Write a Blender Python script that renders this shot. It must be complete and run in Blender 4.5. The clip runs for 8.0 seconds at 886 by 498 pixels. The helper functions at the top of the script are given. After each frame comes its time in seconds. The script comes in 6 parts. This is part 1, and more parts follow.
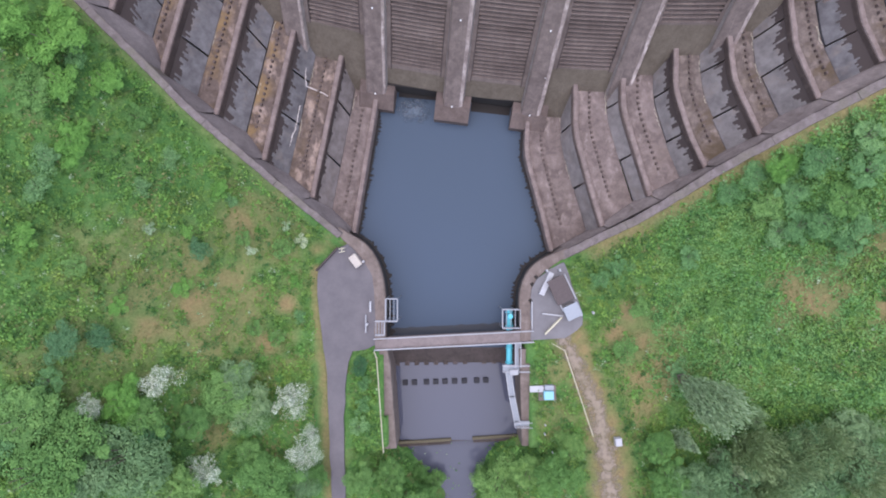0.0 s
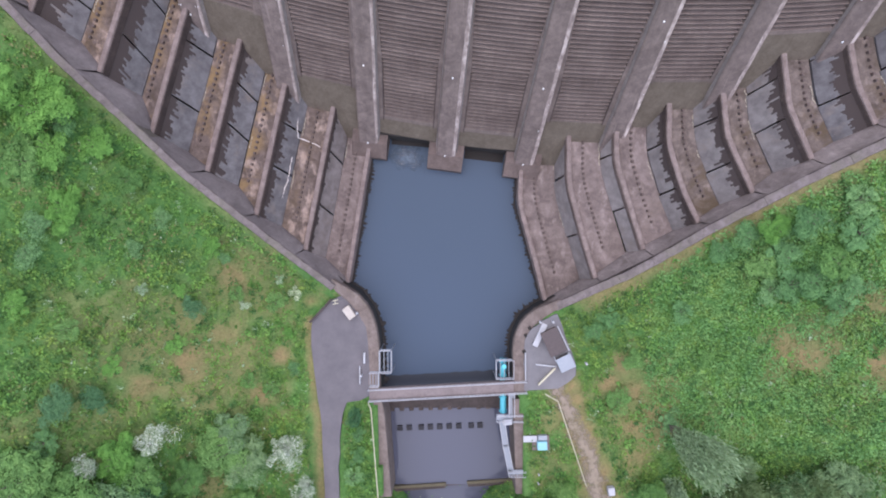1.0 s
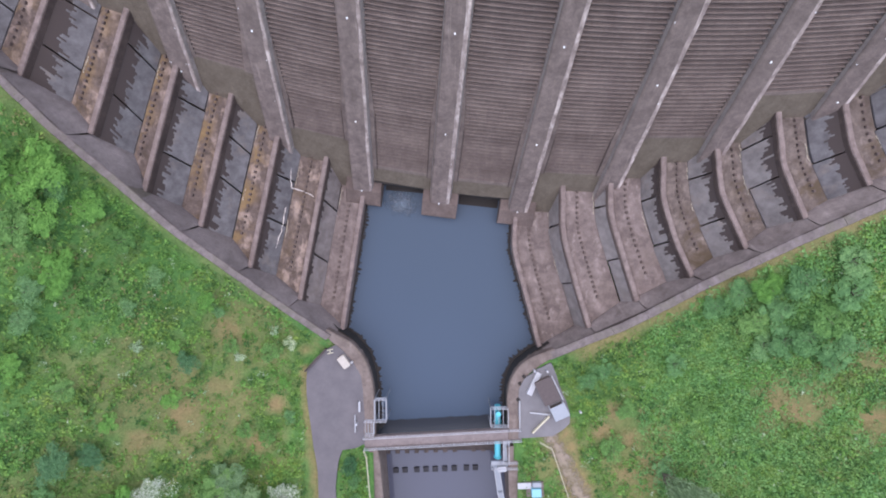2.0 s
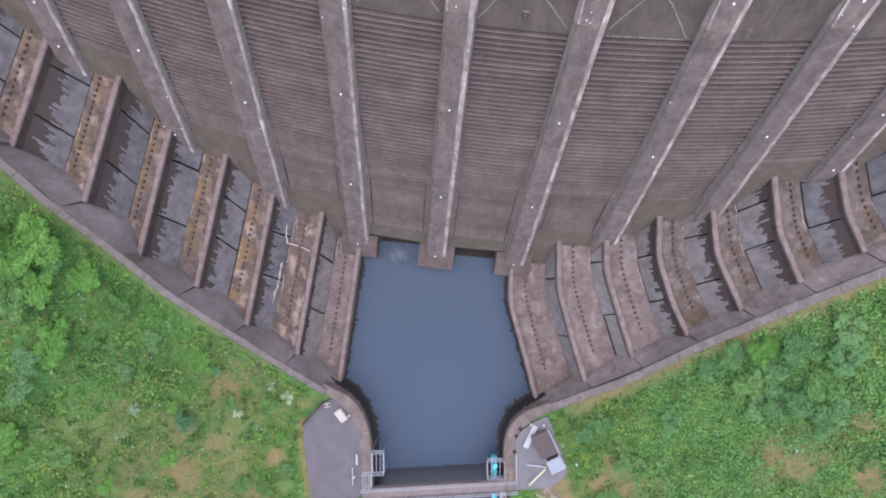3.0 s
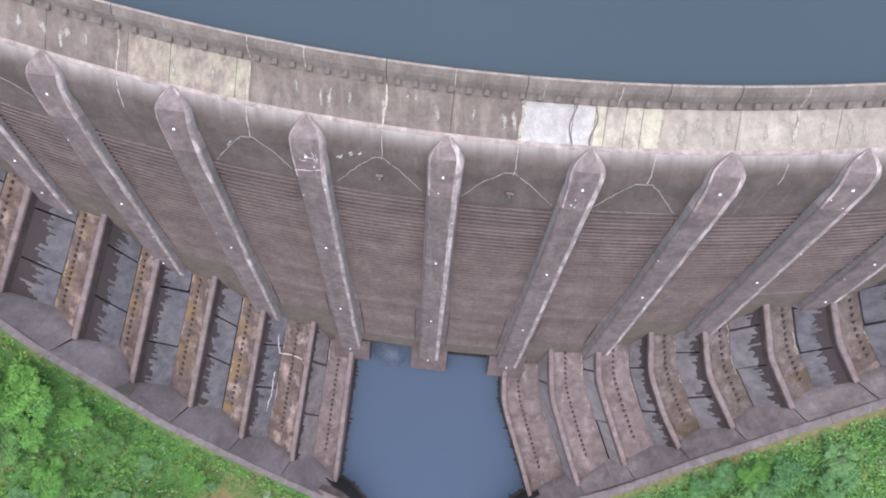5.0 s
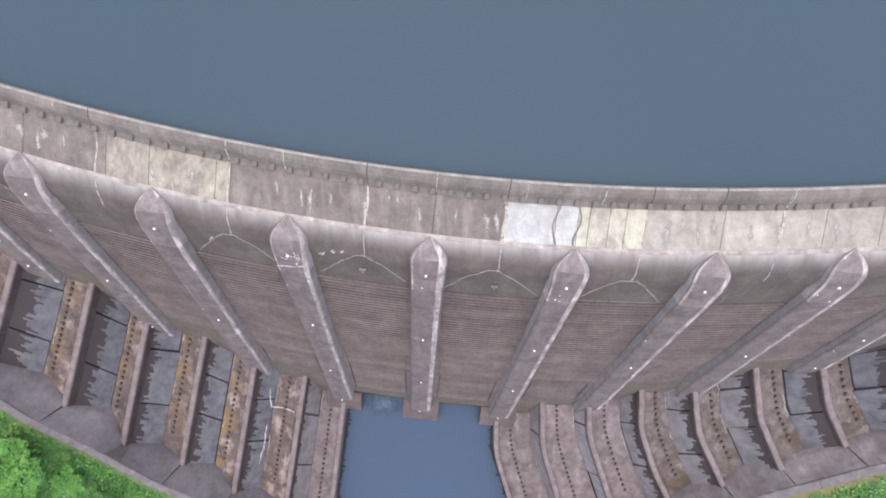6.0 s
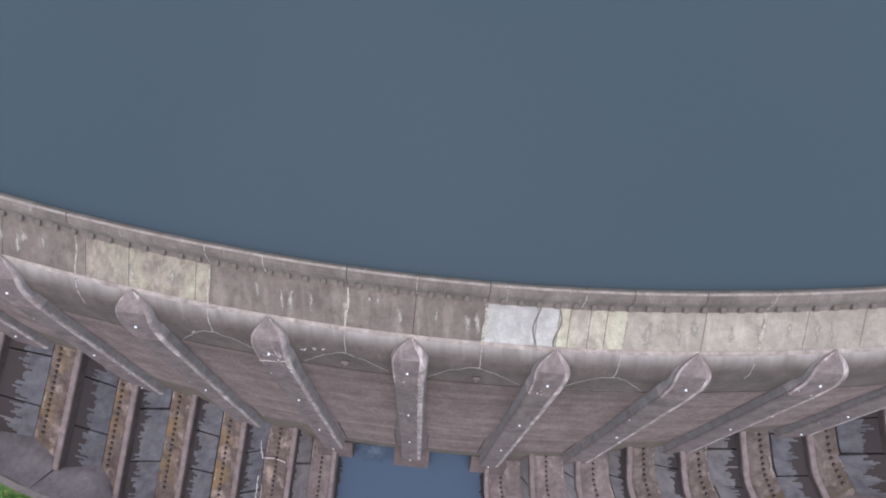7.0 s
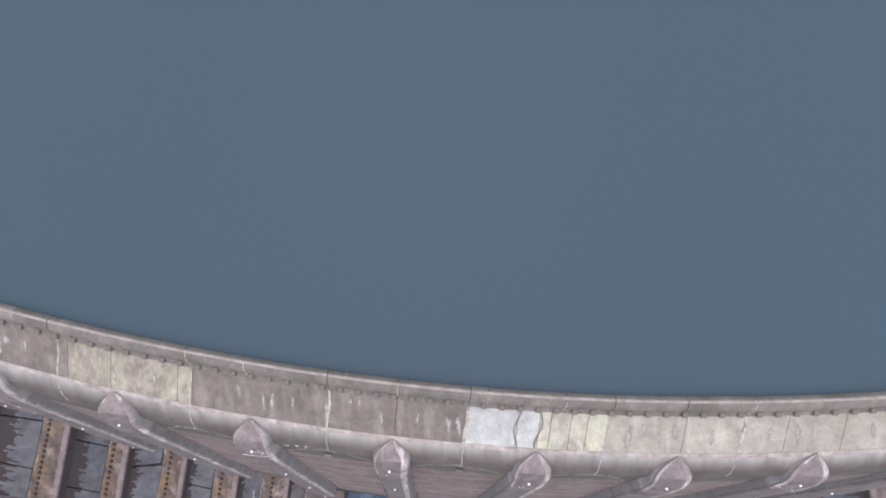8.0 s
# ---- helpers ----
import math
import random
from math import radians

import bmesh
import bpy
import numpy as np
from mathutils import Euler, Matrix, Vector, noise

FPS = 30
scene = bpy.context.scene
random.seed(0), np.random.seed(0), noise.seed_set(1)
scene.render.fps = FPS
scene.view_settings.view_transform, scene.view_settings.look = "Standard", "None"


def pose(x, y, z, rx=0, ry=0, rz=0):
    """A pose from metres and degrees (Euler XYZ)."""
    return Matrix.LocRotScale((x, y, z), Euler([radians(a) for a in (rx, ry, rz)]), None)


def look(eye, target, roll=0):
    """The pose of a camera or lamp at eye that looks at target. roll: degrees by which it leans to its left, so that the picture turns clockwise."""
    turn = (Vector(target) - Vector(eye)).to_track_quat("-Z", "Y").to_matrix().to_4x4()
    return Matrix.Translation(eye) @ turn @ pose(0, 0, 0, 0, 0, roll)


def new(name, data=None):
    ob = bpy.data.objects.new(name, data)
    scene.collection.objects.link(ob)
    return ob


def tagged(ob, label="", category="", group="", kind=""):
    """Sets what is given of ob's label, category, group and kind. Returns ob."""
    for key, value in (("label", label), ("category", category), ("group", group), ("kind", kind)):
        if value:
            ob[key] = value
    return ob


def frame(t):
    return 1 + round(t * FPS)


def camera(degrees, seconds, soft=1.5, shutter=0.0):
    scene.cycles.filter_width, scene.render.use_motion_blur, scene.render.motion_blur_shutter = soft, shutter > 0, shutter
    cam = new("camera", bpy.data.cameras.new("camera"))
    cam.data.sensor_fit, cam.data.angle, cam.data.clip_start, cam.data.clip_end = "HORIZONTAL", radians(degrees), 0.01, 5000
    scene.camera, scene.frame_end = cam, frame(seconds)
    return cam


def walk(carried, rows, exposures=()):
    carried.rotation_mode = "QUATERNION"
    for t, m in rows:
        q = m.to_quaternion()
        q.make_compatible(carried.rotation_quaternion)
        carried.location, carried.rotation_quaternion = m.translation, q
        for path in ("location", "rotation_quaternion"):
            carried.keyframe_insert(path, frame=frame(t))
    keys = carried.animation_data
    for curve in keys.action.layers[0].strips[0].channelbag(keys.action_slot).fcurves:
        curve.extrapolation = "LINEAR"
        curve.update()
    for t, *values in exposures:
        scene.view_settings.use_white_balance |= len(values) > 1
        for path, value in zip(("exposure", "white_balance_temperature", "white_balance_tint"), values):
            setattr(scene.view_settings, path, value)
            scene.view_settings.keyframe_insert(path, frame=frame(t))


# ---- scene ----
cam = camera(84.0, 8.0, soft=1.9)
ROWS = [  # seconds, metres, degrees
    (0.0, 0.0, 0.0, 82.048, 0.471, 0.847, 0.003),
    (0.5, 0.483, 5.013, 82.046, -0.066, 0.793, -0.157),
    (1.0, 0.969, 9.99, 82.026, -0.551, 0.742, -0.249),
    (1.5, 1.63, 14.691, 81.935, -1.089, 0.872, -0.364),
    (3.0, 2.709, 29.884, 81.455, -2.48, 0.724, -0.669),
    (3.5, 3.068, 34.891, 81.153, -2.899, 0.741, -0.853),
    (4.0, 3.677, 40.232, 80.927, -3.307, 0.915, -1.032),
    (4.5, 4.193, 45.059, 80.521, -3.742, 0.963, -1.252),
    (6.0, 6.845, 59.964, 78.853, -5.262, 1.056, -1.847),
    (6.5, 7.962, 64.858, 78.275, -5.738, 1.127, -1.933),
    (7.0, 9.04, 69.85, 77.745, -6.277, 1.163, -1.996),
    (7.5, 10.2, 74.914, 77.112, -6.872, 1.285, -2.053),
    (8.0, 11.247, 80.0, 76.359, -7.5, 1.335, -2.074),
]
walk(cam, [(t, pose(*p)) for t, *p in ROWS], [(0.0, 1.15, 6500, 14), (3.0, 1.17, 6500, 14), (3.5, 1.22, 6500, 15), (4.5, 1.28, 6500, 14), (6.0, 1.33, 6500, 10), (6.5, 1.1, 6500, 10), (7.0, 0.86, 6500, 10), (7.5, 0.84, 6500, 10), (8.0, 1.06, 6500, 9)])

# ---------------------------------------------------------------- light
world = bpy.data.worlds.new("world")
scene.world = world
world.use_nodes = True
wn = world.node_tree
sky = wn.nodes.new("ShaderNodeTexSky")
sky.sky_type, sky.sun_disc = "NISHITA", False
sky.sun_elevation, sky.sun_rotation = radians(84.3), radians(0)
sky.air_density, sky.dust_density, sky.ozone_density = 1.0, 1.5, 1.0
wn.nodes["Background"].inputs["Strength"].default_value = 0.15
wn.links.new(sky.outputs[0], wn.nodes["Background"].inputs["Color"])
sun = new("sun", bpy.data.lights.new("sun", "SUN"))
sun.data.energy, sun.data.angle, sun.data.color = 1.36, radians(142), (1.0, 0.93, 0.85)
sun.matrix_world = look((0, 10, 100), (0, 0, 0))

# ---------------------------------------------------------------- helpers
WATER_LOW, WATER_HIGH = -5.0, 34.3


def mesh_ob(name, verts, faces, mat, parent=None, smooth=False, label=""):
    me = bpy.data.meshes.new(name)
    me.from_pydata([tuple(v) for v in verts], [], faces)
    me.update()
    if mat:
        me.materials.append(mat)
    if smooth:
        me.polygons.foreach_set("use_smooth", [True] * len(me.polygons))
    ob = new(name, me)
    if parent:
        ob.parent = parent
        ob.matrix_parent_inverse = Matrix.Translation(-parent.location)
    if label:
        ob["label"] = label
    return ob


def part(name, bm, mat, parent, label=""):
    me = bpy.data.meshes.new(name)
    bmesh.ops.recalc_face_normals(bm, faces=bm.faces)
    bm.to_mesh(me)
    bm.free()
    me.materials.append(mat)
    ob = new(name, me)
    ob.parent = parent
    if parent:
        ob.matrix_parent_inverse = Matrix.Translation(-parent.location)
    if label:
        ob["label"] = label
    return ob


def empty(name, loc, label, category, group="", kind=""):
    ob = new(name)
    ob.location = loc
    return tagged(ob, label, category, group, kind)


def box(bm, centre, size, turn=0.0, bevel=0.0, tilt=0.0):
    m = Matrix.Translation(centre) @ Matrix.Rotation(turn, 4, "Z") @ Matrix.Rotation(tilt, 4, "X") @ Matrix.Diagonal((*size, 1))
    r = bmesh.ops.create_cube(bm, size=1, matrix=m)
    if bevel:
        es = list({e for v in r["verts"] for e in v.link_edges})
        bmesh.ops.bevel(bm, geom=es, offset=bevel, segments=1, affect="EDGES")


def rod(bm, a, b, r, seg=8):
    a, b = Vector(a), Vector(b)
    d = b - a
    m = Matrix.Translation((a + b) / 2) @ d.to_track_quat("Z", "Y").to_matrix().to_4x4()
    bmesh.ops.create_cone(bm, cap_ends=True, segments=seg, radius1=r, radius2=r, depth=d.length, matrix=m)


def resample(pts, n):
    """n points at even steps along a polyline of 2D or 3D points."""
    p = np.array(pts, float)
    s = np.concatenate([[0], np.cumsum(np.linalg.norm(np.diff(p[:, :2], axis=0), axis=1))])
    t = np.linspace(0, s[-1], n)
    return np.stack([np.interp(t, s, p[:, i]) for i in range(p.shape[1])], 1)


def smooth_line(pts, n):
    p = resample(pts, n)
    for _ in range(max(2, n // 12)):
        p[1:-1] = (p[:-2] + 2 * p[1:-1] + p[2:]) / 4
    return p


def normals2(p):
    d = np.gradient(p[:, :2], axis=0)
    d /= np.linalg.norm(d, axis=1)[:, None] + 1e-9
    return np.stack([-d[:, 1], d[:, 0]], 1)


def strip_wall(name, line, width, bottom, mat, parent, round_top=0.12, label="", rough=0.0):
    """A wall along a 3D line (its top), with a chamfered crown."""
    p = np.array(line, float)
    nn = normals2(p)
    halves = np.broadcast_to(np.asarray(width, float) / 2, len(p))
    V, F = [], []
    for i in range(len(p)):
        h = halves[i]
        prof = [(-h, None), (-h, -round_top), (-h + round_top, 0), (h - round_top, 0), (h, -round_top), (h, None)]
        j = rough * noise.noise((p[i, 0] * 0.9, p[i, 1] * 0.9, p[i, 2]))
        for off, dz in prof:
            z = bottom if dz is None else p[i, 2] + dz + j
            V.append((p[i, 0] + nn[i, 0] * (off + j), p[i, 1] + nn[i, 1] * (off + j), z))
    m = len(prof)
    for i in range(len(p) - 1):
        for k in range(m - 1):
            F.append((i * m + k, (i + 1) * m + k, (i + 1) * m + k + 1, i * m + k + 1))
    F.append(tuple(range(m)))
    F.append(tuple(range((len(p) - 1) * m + m - 1, (len(p) - 1) * m - 1, -1)))
    ob = mesh_ob(name, V, F, mat, parent, label=label)
    bm = bmesh.new()
    bm.from_mesh(ob.data)
    bmesh.ops.recalc_face_normals(bm, faces=bm.faces)
    bm.to_mesh(ob.data)
    bm.free()
    return ob


# ---------------------------------------------------------------- materials
def nodes_of(name, rough=0.85, spec=0.3):
    m = bpy.data.materials.new(name)
    m.use_nodes = True
    b = m.node_tree.nodes["Principled BSDF"]
    b.inputs["Roughness"].default_value = rough
    b.inputs["Specular IOR Level"].default_value = spec
    return m, m.node_tree, b


def coords(nt, scale=(1, 1, 1), turn=0.0):
    tc = nt.nodes.new("ShaderNodeTexCoord")
    mp = nt.nodes.new("ShaderNodeMapping")
    mp.inputs["Scale"].default_value = scale
    mp.inputs["Rotation"].default_value = (0, 0, turn)
    nt.links.new(tc.outputs["Object"], mp.inputs[0])
    return mp.outputs[0]


def noise_of(nt, vec, scale, detail=4, rough=0.6, distort=0.0):
    n = nt.nodes.new("ShaderNodeTexNoise")
    n.inputs["Scale"].default_value = scale
    n.inputs["Detail"].default_value = detail
    n.inputs["Roughness"].default_value = rough
    n.inputs["Distortion"].default_value = distort
    nt.links.new(vec, n.inputs["Vector"])
    return n.outputs["Fac"]


def ramp(nt, fac, stops):
    r = nt.nodes.new("ShaderNodeValToRGB")
    el = r.color_ramp.elements
    el[0].position, el[0].color = stops[0][0], (*stops[0][1], 1)
    el[1].position, el[1].color = stops[-1][0], (*stops[-1][1], 1)
    for p, c in stops[1:-1]:
        q = el.new(p)
        q.color = (*c, 1)
    nt.links.new(fac, r.inputs[0])
    return r.outputs[0]


def grey(nt, fac, lo, hi):
    return ramp(nt, fac, [(lo, (0, 0, 0)), (hi, (1, 1, 1))])


def mix(nt, fac, a, b, mode="MIX"):
    m = nt.nodes.new("ShaderNodeMix")
    m.data_type, m.blend_type = "RGBA", mode
    for sock, val in ((m.inputs[0], fac), (m.inputs[6], a), (m.inputs[7], b)):
        if isinstance(val, (int, float)):
            sock.default_value = val
        elif isinstance(val, tuple):
            sock.default_value = (*val, 1)
        else:
            nt.links.new(val, sock)
    return m.outputs[2]


def bump(nt, b, height, strength, dist):
    n = nt.nodes.new("ShaderNodeBump")
    n.inputs["Strength"].default_value = strength
    n.inputs["Distance"].default_value = dist
    nt.links.new(height, n.inputs["Height"])
    nt.links.new(n.outputs[0], b.inputs["Normal"])


rng0 = np.random.default_rng(3)
AX = math.atan2(0.1375, 0.9905)


def concrete(name, c, dark, pale, streak=(1.0, 0.07, 0.07), amount=0.6, extra=None, rough=0.88, pieces=0.0, blot=0.35, lifts=0.0, worn=None, runs=(1.9, 0.62, 0.8, 0.55), stained=""):
    """Weathered concrete: blotches, streaks that run down the slope, fine grain."""
    c, dark, pale = ((0.905 * k[0], 0.81 * k[1], 0.778 * k[2]) for k in (c, dark, pale))
    m, nt, b = nodes_of(name, rough)
    v = coords(nt)
    vs = coords(nt, streak, AX)
    base = mix(nt, grey(nt, noise_of(nt, v, blot, 5, 0.62, 0.4), 0.34, 0.7), dark, c)
    st = grey(nt, noise_of(nt, vs, 0.9, 5, 0.65), 0.45, 0.72)
    base = mix(nt, mix(nt, 1.0, st, (amount, amount, amount), "MULTIPLY"), base, dark)
    pl = grey(nt, noise_of(nt, vs, runs[0], 4, 0.6), runs[1], runs[2])
    base = mix(nt, mix(nt, 1.0, pl, (runs[3], runs[3], runs[3]), "MULTIPLY"), base, pale)
    if lifts:
        band = noise_of(nt, coords(nt, (0.012, 0.012, 0.55)), 1.0, 3, 0.6)
        base = mix(nt, lifts, base, ramp(nt, band, [(0.3, (0.62, 0.6, 0.6)), (0.5, (1, 1, 1)), (0.7, (1.35, 1.36, 1.36))]), "MULTIPLY")
    if extra:
        spot = grey(nt, noise_of(nt, v, 0.24, 5, 0.65, 0.8), 0.45, 0.64)
        spot = mix(nt, 1.0, spot, (0.85, 0.85, 0.85), "MULTIPLY")
        if stained:
            sa = nt.nodes.new("ShaderNodeAttribute")
            sa.attribute_name = stained
            spot = mix(nt, 1.0, spot, sa.outputs["Color"], "MULTIPLY")
        base = mix(nt, spot, base, extra)
    g = noise_of(nt, v, 9.0, 4, 0.7)
    base = mix(nt, 0.5, base, ramp(nt, g, [(0.25, (0.55, 0.55, 0.55)), (0.75, (1.35, 1.35, 1.35))]), "MULTIPLY")
    stain = noise_of(nt, v, 1.7, 6, 0.75, 0.3)
    base = mix(nt, 0.36, base, ramp(nt, stain, [(0.3, (0.55, 0.55, 0.55)), (0.5, (1, 1, 1)), (0.7, (1.45, 1.45, 1.45))]), "MULTIPLY")
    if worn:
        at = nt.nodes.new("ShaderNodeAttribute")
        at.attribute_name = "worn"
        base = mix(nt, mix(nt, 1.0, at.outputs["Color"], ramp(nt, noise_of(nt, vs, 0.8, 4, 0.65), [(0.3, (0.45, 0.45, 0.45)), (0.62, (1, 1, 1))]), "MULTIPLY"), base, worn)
    if pieces:
        oi = nt.nodes.new("ShaderNodeObjectInfo")
        base = mix(nt, pieces, base, ramp(nt, oi.outputs["Random"], [(0.0, (0.62, 0.6, 0.6)), (1.0, (1.35, 1.33, 1.3))]), "MULTIPLY")
    nt.links.new(base, b.inputs["Base Color"])
    bump(nt, b, g, 0.5, 0.05)
    return m


M_FACE = concrete("dam_face_concrete", (0.214, 0.188, 0.177), (0.142, 0.122, 0.116), (0.278, 0.248, 0.236), amount=0.42, lifts=0.45, runs=(1.9, 0.62, 0.8, 0.4))
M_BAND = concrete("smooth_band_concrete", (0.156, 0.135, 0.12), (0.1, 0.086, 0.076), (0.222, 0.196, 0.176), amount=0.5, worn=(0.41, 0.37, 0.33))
M_PLINTH = concrete("plinth_concrete", (0.168, 0.152, 0.124), (0.118, 0.105, 0.084), (0.2, 0.18, 0.15), amount=0.4)
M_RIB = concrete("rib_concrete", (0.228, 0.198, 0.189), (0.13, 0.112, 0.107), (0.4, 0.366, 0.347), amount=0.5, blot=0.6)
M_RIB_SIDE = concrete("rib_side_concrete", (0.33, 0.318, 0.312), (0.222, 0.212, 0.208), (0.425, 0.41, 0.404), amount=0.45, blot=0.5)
M_RIB_EDGE = concrete("rib_pale_edge", (0.43, 0.392, 0.376), (0.22, 0.19, 0.183), (0.7, 0.67, 0.65), streak=(1.0, 0.3, 0.3), amount=0.6, blot=0.8, runs=(1.4, 0.5, 0.68, 0.65))
M_TIP = concrete("rib_head_concrete", (0.3, 0.27, 0.255), (0.185, 0.162, 0.154), (0.5, 0.465, 0.43), amount=0.4, blot=0.9)
M_NOSE = concrete("nosing_concrete", (0.52, 0.49, 0.445), (0.28, 0.25, 0.222), (0.66, 0.635, 0.59), amount=0.4, blot=0.8)
M_SHELF = concrete("crest_shelf_concrete", (0.246, 0.222, 0.196), (0.15, 0.134, 0.118), (0.43, 0.405, 0.345), streak=(0.9, 0.14, 1), pieces=0.25, amount=0.55, blot=0.5, runs=(1.1, 0.52, 0.76, 0.42))
M_SHELF_LIGHT = concrete("crest_pale_concrete", (0.445, 0.435, 0.372), (0.295, 0.28, 0.236), (0.65, 0.635, 0.55), streak=(0.9, 0.14, 1), pieces=0.15, amount=0.55, blot=0.5, runs=(1.1, 0.52, 0.78, 0.42))
M_SHELF_PALE = concrete("crest_pale_patch", (0.57, 0.6, 0.57), (0.36, 0.372, 0.35), (0.71, 0.74, 0.705), streak=(0.9, 0.3, 1), amount=0.4, blot=0.42)
M_SHELF_LICHEN = concrete("crest_lichen_patch", (0.3, 0.274, 0.228), (0.2, 0.18, 0.152), (0.54, 0.505, 0.4), streak=(0.9, 0.35, 1), amount=0.4, blot=0.6, runs=(1.3, 0.46, 0.72, 0.55), extra=(0.395, 0.358, 0.255))
M_SHELF_YELLOW = concrete("crest_yellow_patch", (0.43, 0.412, 0.34), (0.3, 0.285, 0.235), (0.66, 0.645, 0.55), streak=(0.9, 0.35, 1), amount=0.35, blot=0.6, runs=(1.3, 0.46, 0.72, 0.5), extra=(0.5, 0.468, 0.335))
M_RIM = concrete("crest_rim_concrete", (0.25, 0.232, 0.204), (0.143, 0.131, 0.114), (0.42, 0.41, 0.37), streak=(1.5, 0.2, 0.2), amount=0.6)
M_RIM_TOP = concrete("rim_top_concrete", (0.4, 0.385, 0.35), (0.25, 0.225, 0.2), (0.56, 0.55, 0.51), blot=0.8)
M_WEIR = concrete("weir_wall_concrete", (0.285, 0.25, 0.243), (0.18, 0.153, 0.147), (0.4, 0.365, 0.355), blot=0.8)
M_FLOOR = concrete("basin_floor_concrete", (0.21, 0.178, 0.165), (0.088, 0.072, 0.064), (0.52, 0.44, 0.39), extra=(0.225, 0.148, 0.076), amount=0.5, blot=0.7, runs=(0.75, 0.52, 0.66, 0.62), stained="ochre", streak=(0.7, 0.45, 0.45))
M_FLOOR_BROWN = concrete("basin_floor_brown", (0.232, 0.207, 0.195), (0.1, 0.086, 0.078), (0.38, 0.34, 0.315), extra=(0.1, 0.072, 0.048), amount=0.45, blot=0.5, runs=(1.2, 0.54, 0.72, 0.55), stained="ochre", streak=(0.7, 0.45, 0.45))
M_FLOOR_GREY = concrete("basin_floor_grey", (0.288, 0.254, 0.248), (0.14, 0.12, 0.116), (0.45, 0.415, 0.405), extra=(0.165, 0.128, 0.11), stained="ochre", amount=0.45, blot=0.45, runs=(1.2, 0.56, 0.74, 0.55), streak=(0.7, 0.45, 0.45))
M_COPING = concrete("kerb_concrete", (0.235, 0.218, 0.224), (0.14, 0.128, 0.128), (0.33, 0.31, 0.315), amount=0.4, blot=0.9, extra=(0.15, 0.132, 0.11))
M_ENDSLAB = concrete("end_slab_concrete", (0.282, 0.272, 0.284), (0.18, 0.171, 0.177), (0.37, 0.36, 0.376), amount=0.6, blot=0.3)
M_ENDSLAB_PALE = concrete("pale_end_slab_concrete", (0.33, 0.31, 0.31), (0.18, 0.163, 0.16), (0.45, 0.43, 0.43), amount=0.5, blot=0.4)
M_BANKWALL = concrete("basin_wall_concrete", (0.24, 0.215, 0.203), (0.15, 0.13, 0.12), (0.34, 0.315, 0.3), amount=0.5, blot=0.6)
M_DARK = concrete("dark_concrete", (0.095, 0.077, 0.073), (0.058, 0.047, 0.045), (0.16, 0.135, 0.128), amount=0.4)
M_APRON = concrete("weir_glacis_concrete", (0.108, 0.094, 0.092), (0.064, 0.056, 0.054), (0.16, 0.145, 0.14), amount=0.5)
M_BAFFLE = concrete("baffle_concrete", (0.175, 0.147, 0.138), (0.11, 0.09, 0.084), (0.26, 0.225, 0.215), amount=0.4)
M_BLOCK = concrete("wet_block_concrete", (0.05, 0.054, 0.066), (0.034, 0.037, 0.045), (0.09, 0.095, 0.11), amount=0.4)
M_BRIDGE = concrete("bridge_deck", (0.275, 0.255, 0.262), (0.21, 0.192, 0.196), (0.33, 0.312, 0.32), amount=0.3)


def wet_slab(name, lo, hi, grow):
    """Blue-grey slab with a ragged dark growth along the foot of the wall above it."""
    m, nt, b = nodes_of(name, 0.6, 0.15)
    v = coords(nt)
    at = nt.nodes.new("ShaderNodeAttribute")
    at.attribute_name = "reach"
    al = nt.nodes.new("ShaderNodeAttribute")
    al.attribute_name = "along"
    rn = nt.nodes.new("ShaderNodeTexNoise")
    rn.noise_dimensions = "1D"
    rn.inputs["Scale"].default_value = 0.6
    rn.inputs["Detail"].default_value = 6
    rn.inputs["Roughness"].default_value = 0.85
    step = nt.nodes.new("ShaderNodeMath")
    step.operation = "SNAP"
    step.inputs[1].default_value = 0.33
    nt.links.new(al.outputs["Fac"], step.inputs[0])
    nt.links.new(step.outputs[0], rn.inputs["W"])
    rag = rn.outputs["Fac"]
    ma = nt.nodes.new("ShaderNodeMath")
    ma.operation = "MULTIPLY_ADD"
    ma.inputs[1].default_value = 1.5
    ma.inputs[2].default_value = grow
    nt.links.new(rag, ma.inputs[0])
    lt = nt.nodes.new("ShaderNodeMath")
    lt.operation = "LESS_THAN"
    nt.links.new(at.outputs["Fac"], lt.inputs[0])
    nt.links.new(ma.outputs[0], lt.inputs[1])
    base = mix(nt, grey(nt, noise_of(nt, v, 0.7, 5, 0.6), 0.35, 0.7), lo, hi)
    pale = grey(nt, noise_of(nt, v, 2.2, 4, 0.7), 0.66, 0.75)
    base = mix(nt, mix(nt, 1.0, pale, (0.5, 0.5, 0.5), "MULTIPLY"), base, (0.34, 0.33, 0.34))
    brown = grey(nt, noise_of(nt, v, 0.3, 3, 0.6), 0.55, 0.7)
    base = mix(nt, mix(nt, 1.0, brown, (0.6, 0.6, 0.6), "MULTIPLY"), base, (0.19, 0.155, 0.14))
    base = mix(nt, lt.outputs[0], base, (0.055, 0.042, 0.04))
    nt.links.new(base, b.inputs["Base Color"])
    bump(nt, b, noise_of(nt, v, 8, 4, 0.7), 0.35, 0.04)
    return m


